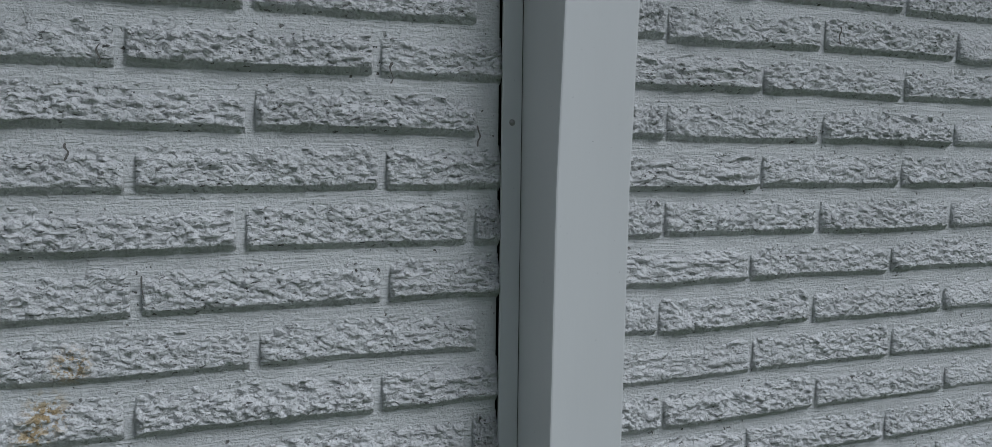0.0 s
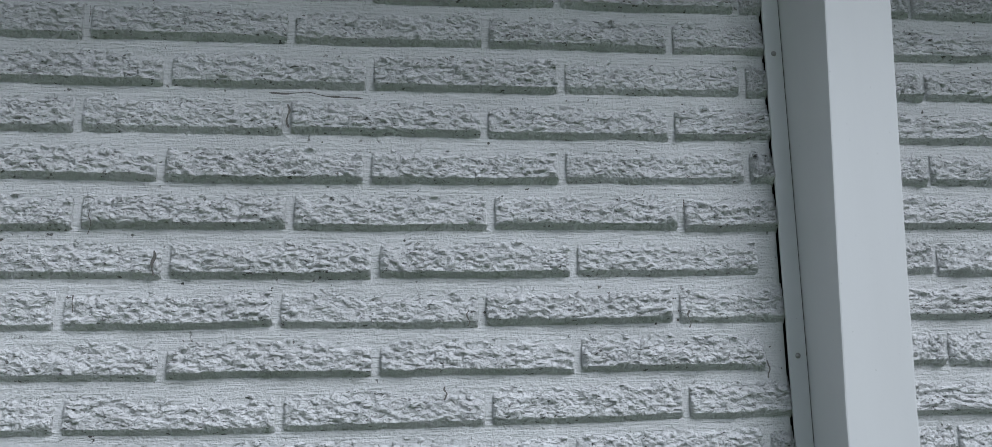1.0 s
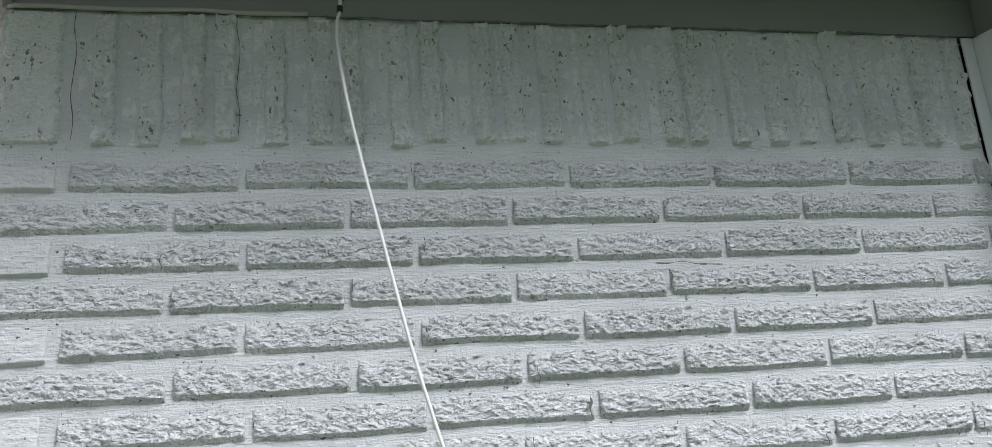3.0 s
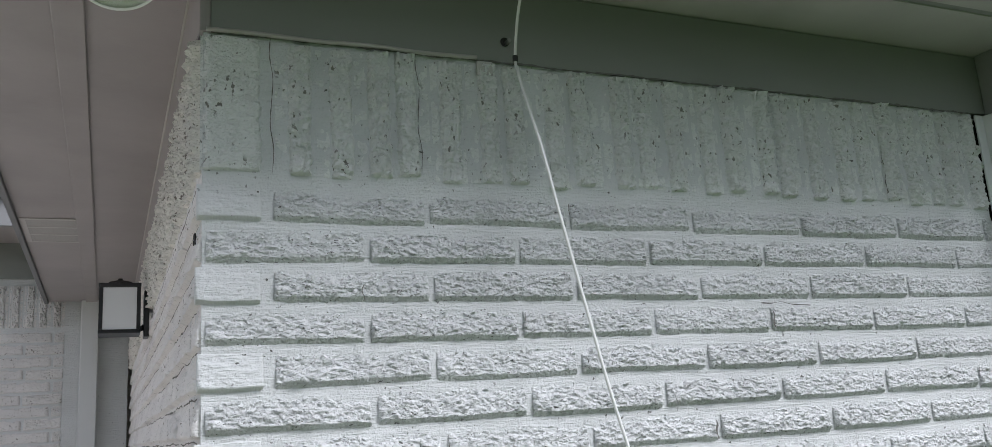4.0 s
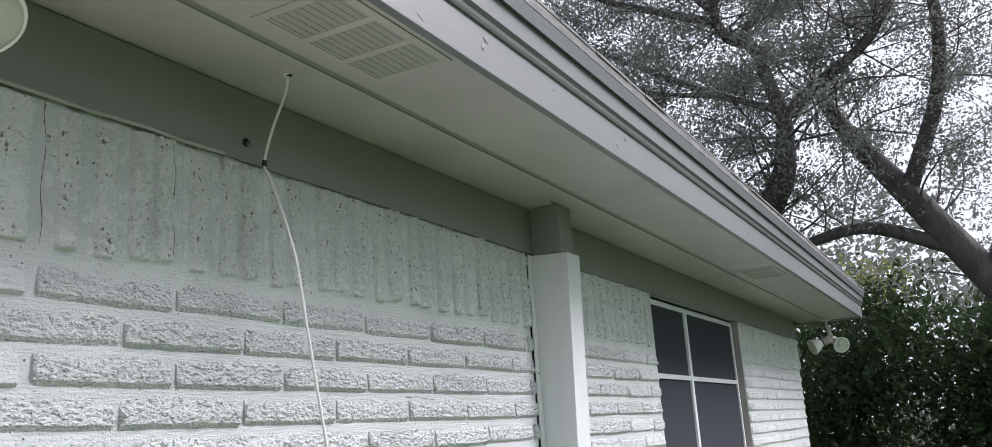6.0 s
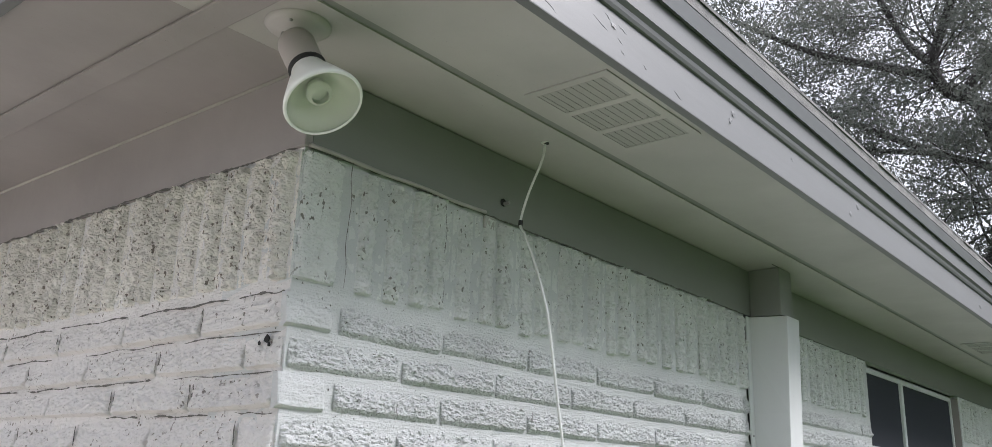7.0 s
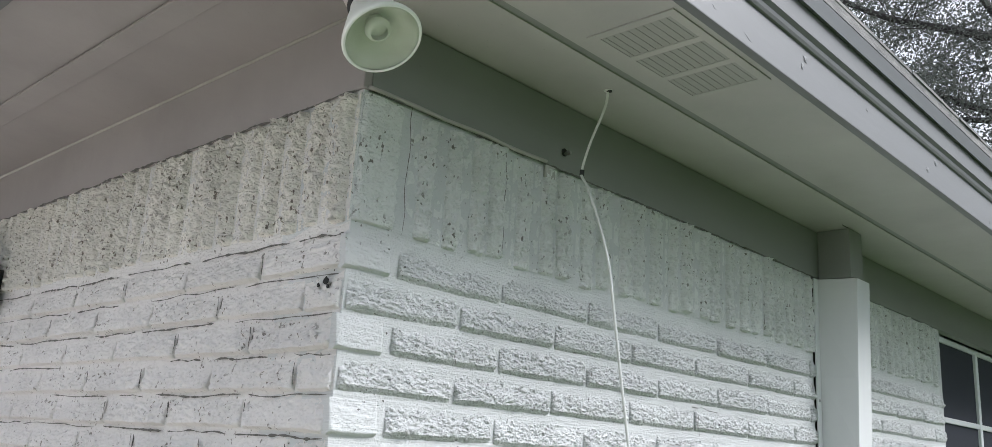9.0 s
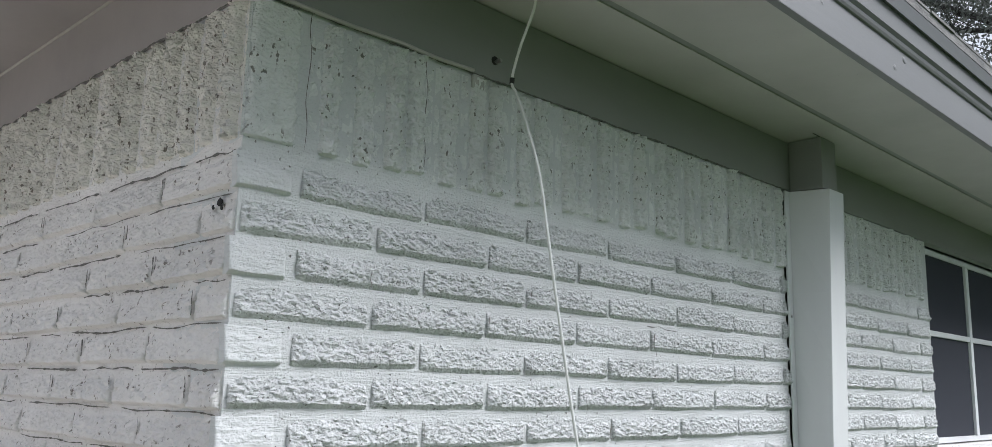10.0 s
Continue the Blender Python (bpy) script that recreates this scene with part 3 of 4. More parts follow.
tagged(part("soffit_crack", box(CX0 - 0.03, CF + 0.006, SOFFIT_Z - 0.0015, CX1 - 0.004, CF + 0.0085, SOFFIT_Z - 0.0002), DARK_GAP), "open dark crack in the soffit paint by the chase", "crack", kind="structure")

# ---- window ----
wx0, wx1, wz0, wz1 = WIN
window = thing("window_1", "four-light window with dark solar screens and white frame", "window", kind="structure")
WY = FACE + 0.045
FR = 0.022
part("window_frame", bm_box(bm_box(bm_box(box(wx0, WY - 0.012, wz0, wx0 + FR, WY + 0.03, wz1), wx1 - 0.05, WY - 0.012, wz0, wx1 - 0.05 + FR, WY + 0.03, wz1), wx0 + FR, WY - 0.012, wz1 - FR, wx1 - 0.05, WY + 0.03, wz1), wx0 + FR, WY - 0.012, wz0, wx1 - 0.05, WY + 0.03, wz0 + FR), WINDOW_WHITE, window)
part("jamb", box(wx1 - 0.05 + FR + 0.001, WY - 0.002, wz0, wx1, WY + 0.10, wz1), SOFFIT_SIDE, window)
part("reveal", box(wx1 - 0.004, FACE + 0.004, wz0, wx1 - 0.001, WY + 0.10, wz1), SOFFIT_SIDE, window)
mx, mz = 2.265, 1.962
part("mullion", box(mx - 0.017, WY - 0.016, wz0 + FR, mx + 0.017, WY + 0.02, wz1 - FR, 0.002), WINDOW_WHITE, window)
for a, b in ((wx0 + FR, mx - 0.017), (mx + 0.017, wx1 - 0.05)):
    part("bar", box(a, WY - 0.014, mz - 0.011, b, WY + 0.02, mz + 0.011, 0.002), WINDOW_WHITE, window)
    for c, d in ((wz0 + FR, mz - 0.011), (mz + 0.011, wz1 - FR)):
        part("solar_screen", box(a, WY - 0.004, c, b, WY + 0.012, d), SCREEN, window, "dark mesh sun screen")
part("back", box(wx0 - 0.01, WY + 0.10, wz0 - 0.02, wx1 + 0.01, WY + 0.12, wz1), DARK_GAP, window)
sill = thing("window_sill", "white-painted sloping masonry window sill", "window sill", kind="structure")
for x0, x1 in ((wx0 + 0.06, 2.48), (2.484, wx1 + 0.08)):
    b = box(x0, FACE - 0.048, wz0 - 0.078, x1, FACE + 0.060, wz0 - 0.004, 0.005)
    for v in b.verts:
        v.co.z -= 0.16 * max(0, FACE + 0.05 - v.co.y) if v.co.z > wz0 - 0.04 else 0
    part("sill_slab", b, SIDE_BRICK, sill)

# peeling paint and knots on the fascia
rng = random.Random(17)
for k in range(9):
    x_, z_ = (-0.630, 2.5025) if k == 0 else (rng.uniform(-1.6, 1.8), rng.uniform(2.465, 2.54))
    bm = bmesh.new()
    bmesh.ops.create_icosphere(bm, subdivisions=2, radius=0.007 if k == 0 else rng.uniform(0.003, 0.008))
    for v in bm.verts:
        v.co *= 1 + 0.9 * noise.noise(v.co * 330 + Vector((k * 3.1, 0, 0)))
        v.co.y *= 0.16
        v.co.x *= 1.5 if k else 1.0
    bm.transform(Matrix.Translation((x_, EAVE_Y - 0.0085, z_)))
    part("paint_blister", bm, FASCIA, fascia_front)

for k in range(9):
    x_, z_ = rng.uniform(-1.35, -0.85), rng.uniform(2.462, 2.53)
    run = rng.uniform(0.012, 0.045)
    pts = [(x_ + run * i / 4, EAVE_Y - 0.0079, z_ - run * 0.25 * i / 4 + rng.uniform(-0.0015, 0.0015)) for i in range(5)]
    part("paint_flake", tube(smooth_line(pts, 3), [0.0003 + 0.0006 * math.sin(math.pi * i / 12) for i in range(13)], 6), FASCIA, fascia_front, smooth=True)

# ---- cable, bolt and patch ----
cable = thing("cable", "thin white cable hanging from a soffit hole over the wall", "cable", at=(-0.82, 1.05, SOFFIT_Z))
line = smooth_line([(-0.816, 1.063, SOFFIT_Z + 0.004), (-0.815, 1.072, 2.430), (-0.816, 1.106, 2.360), (-0.815, 1.127, 2.298), (-0.821, 1.108, 2.265), (-0.822, 1.080, 2.20), (-0.812, 1.054, 2.10),
                    (-0.794, 1.050, 2.00), (-0.773, 1.049, 1.90), (-0.752, 1.047, 1.80), (-0.730, 1.046, 1.70), (-0.704, 1.046, 1.60), (-0.676, 1.046, 1.50), (-0.62, 1.05, 1.30), (-0.55, 1.055, 0.90), (-0.52, 1.06, 0.45), (-0.51, 1.06, 0.006)], 8)
part("jacket", local(tube(line, 0.0028, 10), cable), CABLE, cable, smooth=True)
part("grommet", local(lathe([(0.0045, -0.001), (0.006, -0.003), (0.010, 0.0), (0.010, 0.002)], 16, pose(-0.816, 1.063, SOFFIT_Z)), cable), CABLE, cable, smooth=True)
part("hole", local(lathe([(0.0, -0.0032), (0.0060, -0.0032), (0.0060, 0.001)], 14, pose(-0.816, 1.060, SOFFIT_Z)), cable), RUBBER, cable)
part("tie", local(tube([(-0.8150, 1.1260, 2.303), (-0.8155, 1.1265, 2.292)], 0.0050, 10), cable), RUBBER, cable, "dark cable tie")
bolt = thing("anchor_bolt", "small grey anchor bolt in the frieze board", "bolt", at=(-0.807, FACE - 0.006, 2.356))
part("washer", lathe([(0.0, 0.002), (0.009, 0.002), (0.009, 0.0)], 14, pose(0, 0, 0, 90)), DARK_GAP, bolt)
part("shank", lathe([(0.0, 0.016), (0.004, 0.016), (0.0045, 0.0)], 10, pose(0.003, 0, -0.002, 90)), SCREW, bolt)
tagged(part("mortar_patch", box(-0.868, FACE - 0.009, TOP - 0.030, -0.836, FACE - 0.001, TOP - 0.002, 0.003), VENT), "small grey sealant patch at the wall top", "patch")


# ---- flood lamps ----
def flood_lamp(name, base, face, label):
    """Reflector bulb in a swivel holder. base: on the soffit; face: middle of the bulb's front."""
    base, face = Vector(base), Vector(face)
    ob = thing(name, label, "flood lamp", at=base)
    face = face - base
    axis = Vector((-0.01, -0.565, -0.825)).normalized()
    return ob, face, axis


def bulb_parts(ob, face, axis):
    q = axis.to_track_quat("Z", "Y").to_matrix().to_4x4()
    m = Matrix.Translation(face) @ q @ Matrix.Diagonal((1.0, 1.0, 1, 1))
    b = part("bulb", lathe([(0.0595, 0.0), (0.0605, -0.004), (0.0590, -0.010), (0.050, -0.030), (0.040, -0.052), (0.031, -0.070), (0.027, -0.082), (0.024, -0.095)], 40, m), BULB_BODY, ob, "white glass reflector bulb", True)
    part("reflector", lathe([(0.0570, -0.003), (0.046, -0.026), (0.034, -0.045), (0.020, -0.056), (0.0, -0.060)], 40, m), BULB_SILVER, b, smooth=True)
    part("lens", lathe([(0.0, 0.006), (0.020, 0.0055), (0.040, 0.003), (0.0555, -0.0005), (0.0590, -0.002)], 40, m), BULB_GLASS, b, "clear domed front glass", True).visible_shadow = False
    part("rim", lathe([(0.0565, 0.0005), (0.0600, 0.002), (0.0615, -0.002), (0.0605, -0.006)], 40, m), BULB_BODY, b, smooth=True)
    part("filament_cup", lathe([(0.013, -0.024), (0.017, -0.026), (0.019, -0.036), (0.015, -0.052), (0.011, -0.034), (0.0, -0.034)], 24, m), BULB_SILVER, b, smooth=True)
    h = part("holder", lathe([(0.0285, -0.084), (0.0295, -0.092), (0.0300, -0.150), (0.0270, -0.160), (0.012, -0.166), (0.0, -0.166)], 28, m), HOLDER, ob, "painted lamp socket", True)
    part("gasket", lathe([(0.0265, -0.080), (0.0305, -0.083), (0.0305, -0.089), (0.0290, -0.091)], 28, m), RUBBER, h, smooth=True)
    tail = face - axis * 0.160
    return tail


lamp, f_, a_ = flood_lamp("flood_lamp", (-1.467, 1.089, SOFFIT_Z), (-1.485, 0.980, 2.293), "reflector flood lamp in a painted swivel holder under the soffit corner")
tail = bulb_parts(lamp, f_, a_)
part("canopy", lathe([(0.054, 0.0), (0.054, -0.004), (0.046, -0.010), (0.022, -0.013), (0.016, -0.020), (0.013, -0.024), (0.0, -0.025)], 36), SOFFIT, lamp, "round painted cover plate", True)
for a in (35, 215):
    part("cover_screw", lathe([(0.0, -0.0135), (0.003, -0.013), (0.0038, -0.0095)], 10, Matrix.Translation((0.038 * math.cos(radians(a)), 0.038 * math.sin(radians(a)), 0))), SCREW, lamp, smooth=True)
part("arm", tube(smooth_line([(0, 0, -0.018), (-0.004, -0.003, -0.030), tuple(tail * 0.7 + Vector((0, 0.004, -0.012))), tuple(tail)], 5), 0.0095, 12), HOLDER, lamp, smooth=True)
part("swivel_screw", tube([tuple(tail + Vector((-0.024, 0.002, 0.004))), tuple(tail + Vector((0.014, 0.002, 0.004)))], 0.0045, 10), SCREW, lamp)

far = thing("flood_lamp", "pair of reflector flood lamps beyond the far corner", "flood lamp", at=(4.50, 1.05, SOFFIT_Z))
far.location = (5.20, 0.98, SOFFIT_Z)
part("canopy", lathe([(0.052, 0.0), (0.052, -0.01), (0.02, -0.02), (0.0, -0.02)], 20), SOFFIT, far, smooth=True)
for dx, dy, ax in ((0.02, -0.09, Vector((-0.8, -0.45, -0.35))), (-0.02, 0.12, Vector((-0.5, 0.75, -0.35)))):
    t2 = bulb_parts(far, Vector((dx, dy, -0.21)), ax.normalized())
    part("arm", tube([(0, 0, -0.015), tuple(t2 * 0.6), tuple(t2)], 0.010, 10), HOLDER, far, smooth=True)

# ---- lantern on the side wall ----
LY, LZ = 2.845, 2.085
lantern = thing("wall_lantern", "black box lantern with frosted panes on the side wall", "wall lantern", at=(SIDE, LY, LZ))
part("back_plate", box(-0.026, -0.040, -0.09, -0.010, 0.040, 0.06, 0.003), BLACK, lantern)
part("arm", tube(smooth_line([(-0.024, 0, -0.05), (-0.034, 0, -0.062), (-0.044, 0, -0.050)], 5), 0.007, 10), BLACK, lantern, smooth=True)
LX0, LX1 = -0.160, -0.036
cage = part("cage", box(LX0, -0.062, 0.066, LX1, 0.062, 0.080, 0.003), BLACK, lantern)
part("cap", lathe([(0.052, 0.0), (0.048, 0.006), (0.030, 0.012), (0.012, 0.016), (0.009, 0.022), (0.0, 0.024)], 4, Matrix.Translation(((LX0 + LX1) / 2, 0, 0.0805)) @ pose(0, 0, 0, 0, 0, 45)), BLACK, cage)
part("base", box(LX0, -0.062, -0.080, LX1, 0.062, -0.068, 0.003), BLACK, cage)
for ax_ in (LX0 + 0.001, LX1 - 0.012):
    for ay_ in (-0.061, 0.050):
        part("bar", box(ax_, ay_, -0.0675, ax_ + 0.011, ay_ + 0.011, 0.0655), BLACK, cage)
for ay_ in (-0.058, 0.055):
    part("pane", box(LX0 + 0.013, ay_, -0.0675, LX1 - 0.013, ay_ + 0.003, 0.0655), FROST, cage, "frosted glass pane")
for ax_ in (LX0 + 0.004, LX1 - 0.007):
    part("pane", box(ax_, -0.049, -0.0675, ax_ + 0.003, 0.049, 0.0655), FROST, cage, "frosted glass pane")

# ---- the rear wing ----
wing = thing("house_wing", "white-painted brick wing with grey eave and pinkish shingles", "house wing")
WGY, WT = 5.25, 2.60
part("wall", box(-9.0, WGY, 0.0, SIDE - 0.02, WGY + 0.2, WT + 0.02), MORTAR, wing)
part("frieze", box(-9.0, WGY - 0.02, WT, SIDE - 0.02, WGY - 0.002, WT + 0.20), FRIEZE, wing)
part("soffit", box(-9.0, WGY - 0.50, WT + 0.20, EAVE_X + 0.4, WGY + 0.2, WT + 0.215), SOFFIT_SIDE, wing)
part("fascia", box(-9.0, WGY - 0.52, WT + 0.185, EAVE_X + 0.5, WGY - 0.50, WT + 0.36, 0.002), FASCIA, wing)
part("drip_edge", box(-9.0, WGY - 0.55, WT + 0.33, EAVE_X + 0.5, WGY - 0.521, WT + 0.375, 0.002), FASCIA, wing)
rows_v = bmesh.new()
for k in range(22):
    yy = WGY - 0.56 + 0.13 * k
    zz = WT + 0.375 + 0.055 * k
    bm_box(rows_v, -9.0, yy, zz, EAVE_X + 0.5, yy + 0.15, zz + 0.012)
part("shingle_courses", rows_v, WING_SHINGLE, wing)
part("roof", bm_box(bmesh.new(), -9.0, WGY + 2.3, 1.0, 0.5, WGY + 2.4, WT + 1.55), WING_SHINGLE, wing)
part("downspout", box(-1.62, WGY - 0.085, 0.1, -1.53, WGY - 0.015, WT, 0.006), CHASE, wing)

# ---- trees and hedge ----


def leaf_cloud(name, centres, per, spread, size, mat, parent, seed, thin=None):
    """Small folded leaves scattered in clumps round the given centres."""
    rng = np.random.default_rng(seed)
    c = np.repeat(np.array(centres, float), per, axis=0)
    nn = len(c)
    p = c + rng.normal(0, 1, (nn, 3)) * np.array(spread)
    a = rng.normal(0, 1, (nn, 3))
    a /= np.linalg.norm(a, axis=1)[:, None]
    b = np.cross(a, rng.normal(0, 1, (nn, 3)))
    b /= np.linalg.norm(b, axis=1)[:, None]
    s = rng.uniform(0.6, 1.3, nn)[:, None] * size
    fold = np.cross(a, b) * s * 0.12
    v = np.stack([p - a * s, p + b * s * 0.45 + fold, p + a * s, p - b * s * 0.45 + fold], 1).reshape(-1, 3)
    i = np.arange(nn) * 4
    f = np.concatenate([np.stack([i, i + 1, i + 2], 1), np.stack([i, i + 2, i + 3], 1)])
    return raw_mesh(name, v.tolist(), f.tolist(), mat, parent)


def limb(points, r0, r1, steps=6):
    ln = smooth_line(points, steps)
    return tube(ln, [r0 + (r1 - r0) * i / (len(ln) - 1) for i in range(len(ln))], 9), ln


def oak(name, at, limbs, seed, label, leaves):
    """limbs: (knots, start radius, end radius), the first one the trunk."""
    tree = thing(name, label, "tree", "oak trees", at=at)
    rng = random.Random(seed)
    tips = []
    wood = bmesh.new()
    first = True
    for knots, r0, r1 in limbs:
        bm, ln = limb(knots, r0, r1)
        bm.transform(Matrix.Translation(tree.location).inverted())
        part("trunk" if first else "limb", bm, BARK, tree, smooth=True)
        first = False
        n_tw = max(5, int(len(ln) * 0.85))
        for _ in range(n_tw):
            i = rng.randrange(len(ln) * 2 // 5, len(ln))
            p = Vector(ln[i])
            d = Vector((rng.uniform(-1, 1), rng.uniform(-1, 1), rng.uniform(-0.2, 1.0))).normalized()
            pts, q = [p], p
            for s in range(4):
                d = (d + 0.55 * Vector((rng.uniform(-1, 1), rng.uniform(-1, 1), rng.uniform(-0.7, 0.7)))).normalized()
                q = q + d * rng.uniform(0.25, 0.55)
                pts.append(q)
                if s in (1, 3):
                    tips.append(tuple(q))
            tw = tube(smooth_line(pts, 3), [max(0.003, r1 * 0.24 * (1 - k / 14)) for k in range(13)], 5)
            me = bpy.data.meshes.new("tmp")
            tw.to_mesh(me)
            tw.free()
            wood.from_mesh(me)
            bpy.data.meshes.remove(me)
    wood.transform(Matrix.Translation(tree.location).inverted())
    part("twig_spray", wood, BARK, tree, smooth=True)["kind"] = "stuff"
    o = Vector(tree.location)
    leaf_cloud("crown", [tuple(Vector(t) - o) for t in tips], leaves, (0.14, 0.14, 0.10), 0.023, OAK_LEAF, tree, seed)
    return tree


oak("oak_tree", (8.6, 3.16, 0.0), [
    ([(8.6, 3.16, -0.1), (8.4, 2.76, 2.0), (7.8, 1.96, 3.6), (7.0, 1.44, 4.09), (7.0, 1.36, 4.46), (7.0, 1.33, 4.76)], 0.20, 0.075),
    ([(7.0, 1.33, 4.74), (7.0, 1.43, 5.14), (7.0, 1.54, 5.57), (7.0, 1.80, 5.77), (7.0, 1.90, 6.10), (7.0, 1.81, 6.40), (6.9, 1.56, 6.90)], 0.075, 0.045),
    ([(7.0, 1.68, 5.68), (7.0, 1.40, 6.00), (7.0, 1.26, 6.22), (6.9, 1.06, 6.70)], 0.055, 0.03),
    ([(7.0, 1.33, 4.74), (7.0, 0.94, 5.02), (7.0, 0.67, 5.18), (7.0, 0.39, 5.40), (6.9, -0.01, 5.90)], 0.075, 0.04),
    ([(7.0, 1.38, 4.83), (7.0, 1.96, 5.12), (7.0, 2.48, 5.27), (6.9, 2.86, 5.40)], 0.04, 0.02),
    ([(7.8, 1.96, 3.7), (7.4, 2.66, 4.3), (6.9, 3.16, 4.8), (6.3, 3.66, 5.5)], 0.09, 0.04),
    ([(7.0, 1.86, 5.95), (7.0, 2.56, 6.3), (6.9, 3.16, 6.6), (6.8, 3.96, 7.2)], 0.05, 0.025),
    ([(7.0, 1.96, 5.12), (7.2, 2.76, 5.7), (7.3, 3.46, 6.2), (7.1, 4.16, 6.6)], 0.04, 0.02),
    ([(7.0, 1.88, 6.10), (7.3, 2.16, 6.5), (7.2, 2.36, 7.0), (7.0, 2.66, 7.8)], 0.05, 0.025),
], 3, "large live oak with dark twisting limbs and small leaves", 270)
oak("oak_tree", (8.8, -1.9, 0.0), [
    ([(8.8, -1.9, -0.1), (8.5, -1.2, 1.6), (8.1, -0.3, 2.9), (7.8, 0.35, 3.9), (7.7, 0.80, 4.6), (7.7, 1.10, 5.3)], 0.24, 0.06),
    ([(8.1, -0.3, 2.9), (7.7, -0.7, 4.0), (7.4, -0.8, 5.2), (7.1, -0.9, 6.4)], 0.15, 0.05),
    ([(7.8, 0.35, 3.9), (7.6, -0.1, 4.9), (7.3, -0.2, 5.8), (7.0, 0.0, 6.8)], 0.09, 0.04),
    ([(8.0, 0.0, 3.3), (7.7, 0.8, 3.6), (7.7, 1.6, 3.5), (7.8, 2.3, 3.6)], 0.08, 0.04),
    ([(8.5, -1.2, 1.6), (8.0, -1.9, 3.0), (7.6, -2.3, 4.4)], 0.14, 0.05),
], 8, "leaning live oak with a thick dark trunk", 220)

hedge = thing("hedge", "dense dark green hedge behind the house", "hedge", at=(10.0, 0.5, 0.0))
rng = random.Random(21)
cent = []
for k in range(1500):
    u = rng.uniform(-5.5, 5.0)
    cent.append((rng.uniform(-0.9, 0.9), u, rng.uniform(0.1, 3.05 - 0.22 * u + 0.30 * math.sin(u * 2.1) + 0.2 * math.sin(u * 5.3))))
leaf_cloud("foliage", cent, 62, (0.20, 0.20, 0.17), 0.055, HEDGE_LEAF, hedge, 4)
for u in range(-4, 5):
    part("stem", tube([(0.1, u, -0.05), (0.0, u + 0.1, 1.0), (0.1, u - 0.1, 1.9)], [0.05, 0.04, 0.02], 6), BARK, hedge)
# stands in for a lit bit of tree foliage; the stem is added
lit_clump = thing("shrub", "stand-in clump on an added stem for a sunlit bit of tree foliage", "shrub", at=(9.6, 1.05, 0.0))
part("stem", tube([(0, 0, -0.05), (0.05, 0, 1.6), (0.0, 0.02, 3.25)], [0.03, 0.025, 0.012], 6), BARK, lit_clump)
leaf_cloud("foliage", [(rng.gauss(0, 0.2), rng.gauss(0, 0.2), rng.uniform(3.08, 3.52)) for _ in range(16)], 34, (0.11, 0.11, 0.09), 0.038, SUNLIT_LEAF, lit_clump, 6)

# far woodland closing the view; the ring outside it is added to block low sky
woods = thing("far_trees", "distant dark trees beyond the garden, with an unseen ring added to block low sky", "trees", kind="stuff", at=(0, 0, 0))
cent = []
rng = random.Random(33)
for k in range(3600):
    a = rng.uniform(-math.pi, math.pi)
    d = rng.uniform(17, 22)
    h = 4.6 + 1.4 * math.sin(a * 9) + 0.9 * math.sin(a * 23) if abs(a) < 0.8 else (3.0 if a > 2.0 or a < -0.9 else 11.0) + 1.5 * math.sin(a * 7) + 0.9 * math.sin(a * 19)
    cent.append((d * math.cos(a), d * math.sin(a), rng.uniform(0.2, h)))
leaf_cloud("foliage", cent, 62, (0.6, 0.6, 0.5), 0.10, OAK_LEAF, woods, 9)

# ---- bricks, laid last ----
rng = random.Random(77)


def phase_front(r):
    return -1.247 if r % 2 == 0 else -1.090


def front_near(x, r):
    return (x < 0.45 and r <= 16) or (x < 1.2 and r <= 16)


rest = []
X0 = SIDE + 0.002
ROWS_ALL = range(0, 30)
lay_courses(M_FRONT, X0 + 0.0, CH[0] + 0.009, [r for r in ROWS_ALL if r % 2], phase_front, front_full, front_short, wall_front, front_near, rest, rng, coarse=front_coarse)
lay_courses(M_FRONT, X0 + 0.105, CH[0] + 0.009, [r for r in ROWS_ALL if r % 2 == 0], phase_front, front_full, front_short, wall_front, front_near, rest, rng, coarse=front_coarse)
for r in ROWS_ALL:
    if r % 2 == 0:
        ob = new("brick", closers[r // 2 % 3])
        ob.parent = wall_front
        ob.matrix_basis = M_FRONT @ Matrix.Translation((SIDE - rng.uniform(0.006, 0.013), 0, SOLDIER_Z - COURSE * (r + 1)))
lay_courses(M_FRONT, CH[1] + 0.022, WIN[0] - 0.002, ROWS_ALL, phase_front, front_full, front_short, wall_front, front_near, rest, rng, coarse=front_coarse)
lay_courses(M_FRONT, WIN[1] + 0.002, WALL_END, ROWS_ALL, phase_front, front_full, front_short, wall_front, front_near, rest, rng, coarse=front_coarse)
lay_courses(M_FRONT, WIN[0] - 0.002, WIN[1] + 0.002, range(9, 30), phase_front, front_full, front_short, wall_front, front_near, rest, rng, coarse=front_coarse)
joined("brick_field", rest, BRICK, wall_front, "rough white-painted bricks")

# upright top course
rest = []
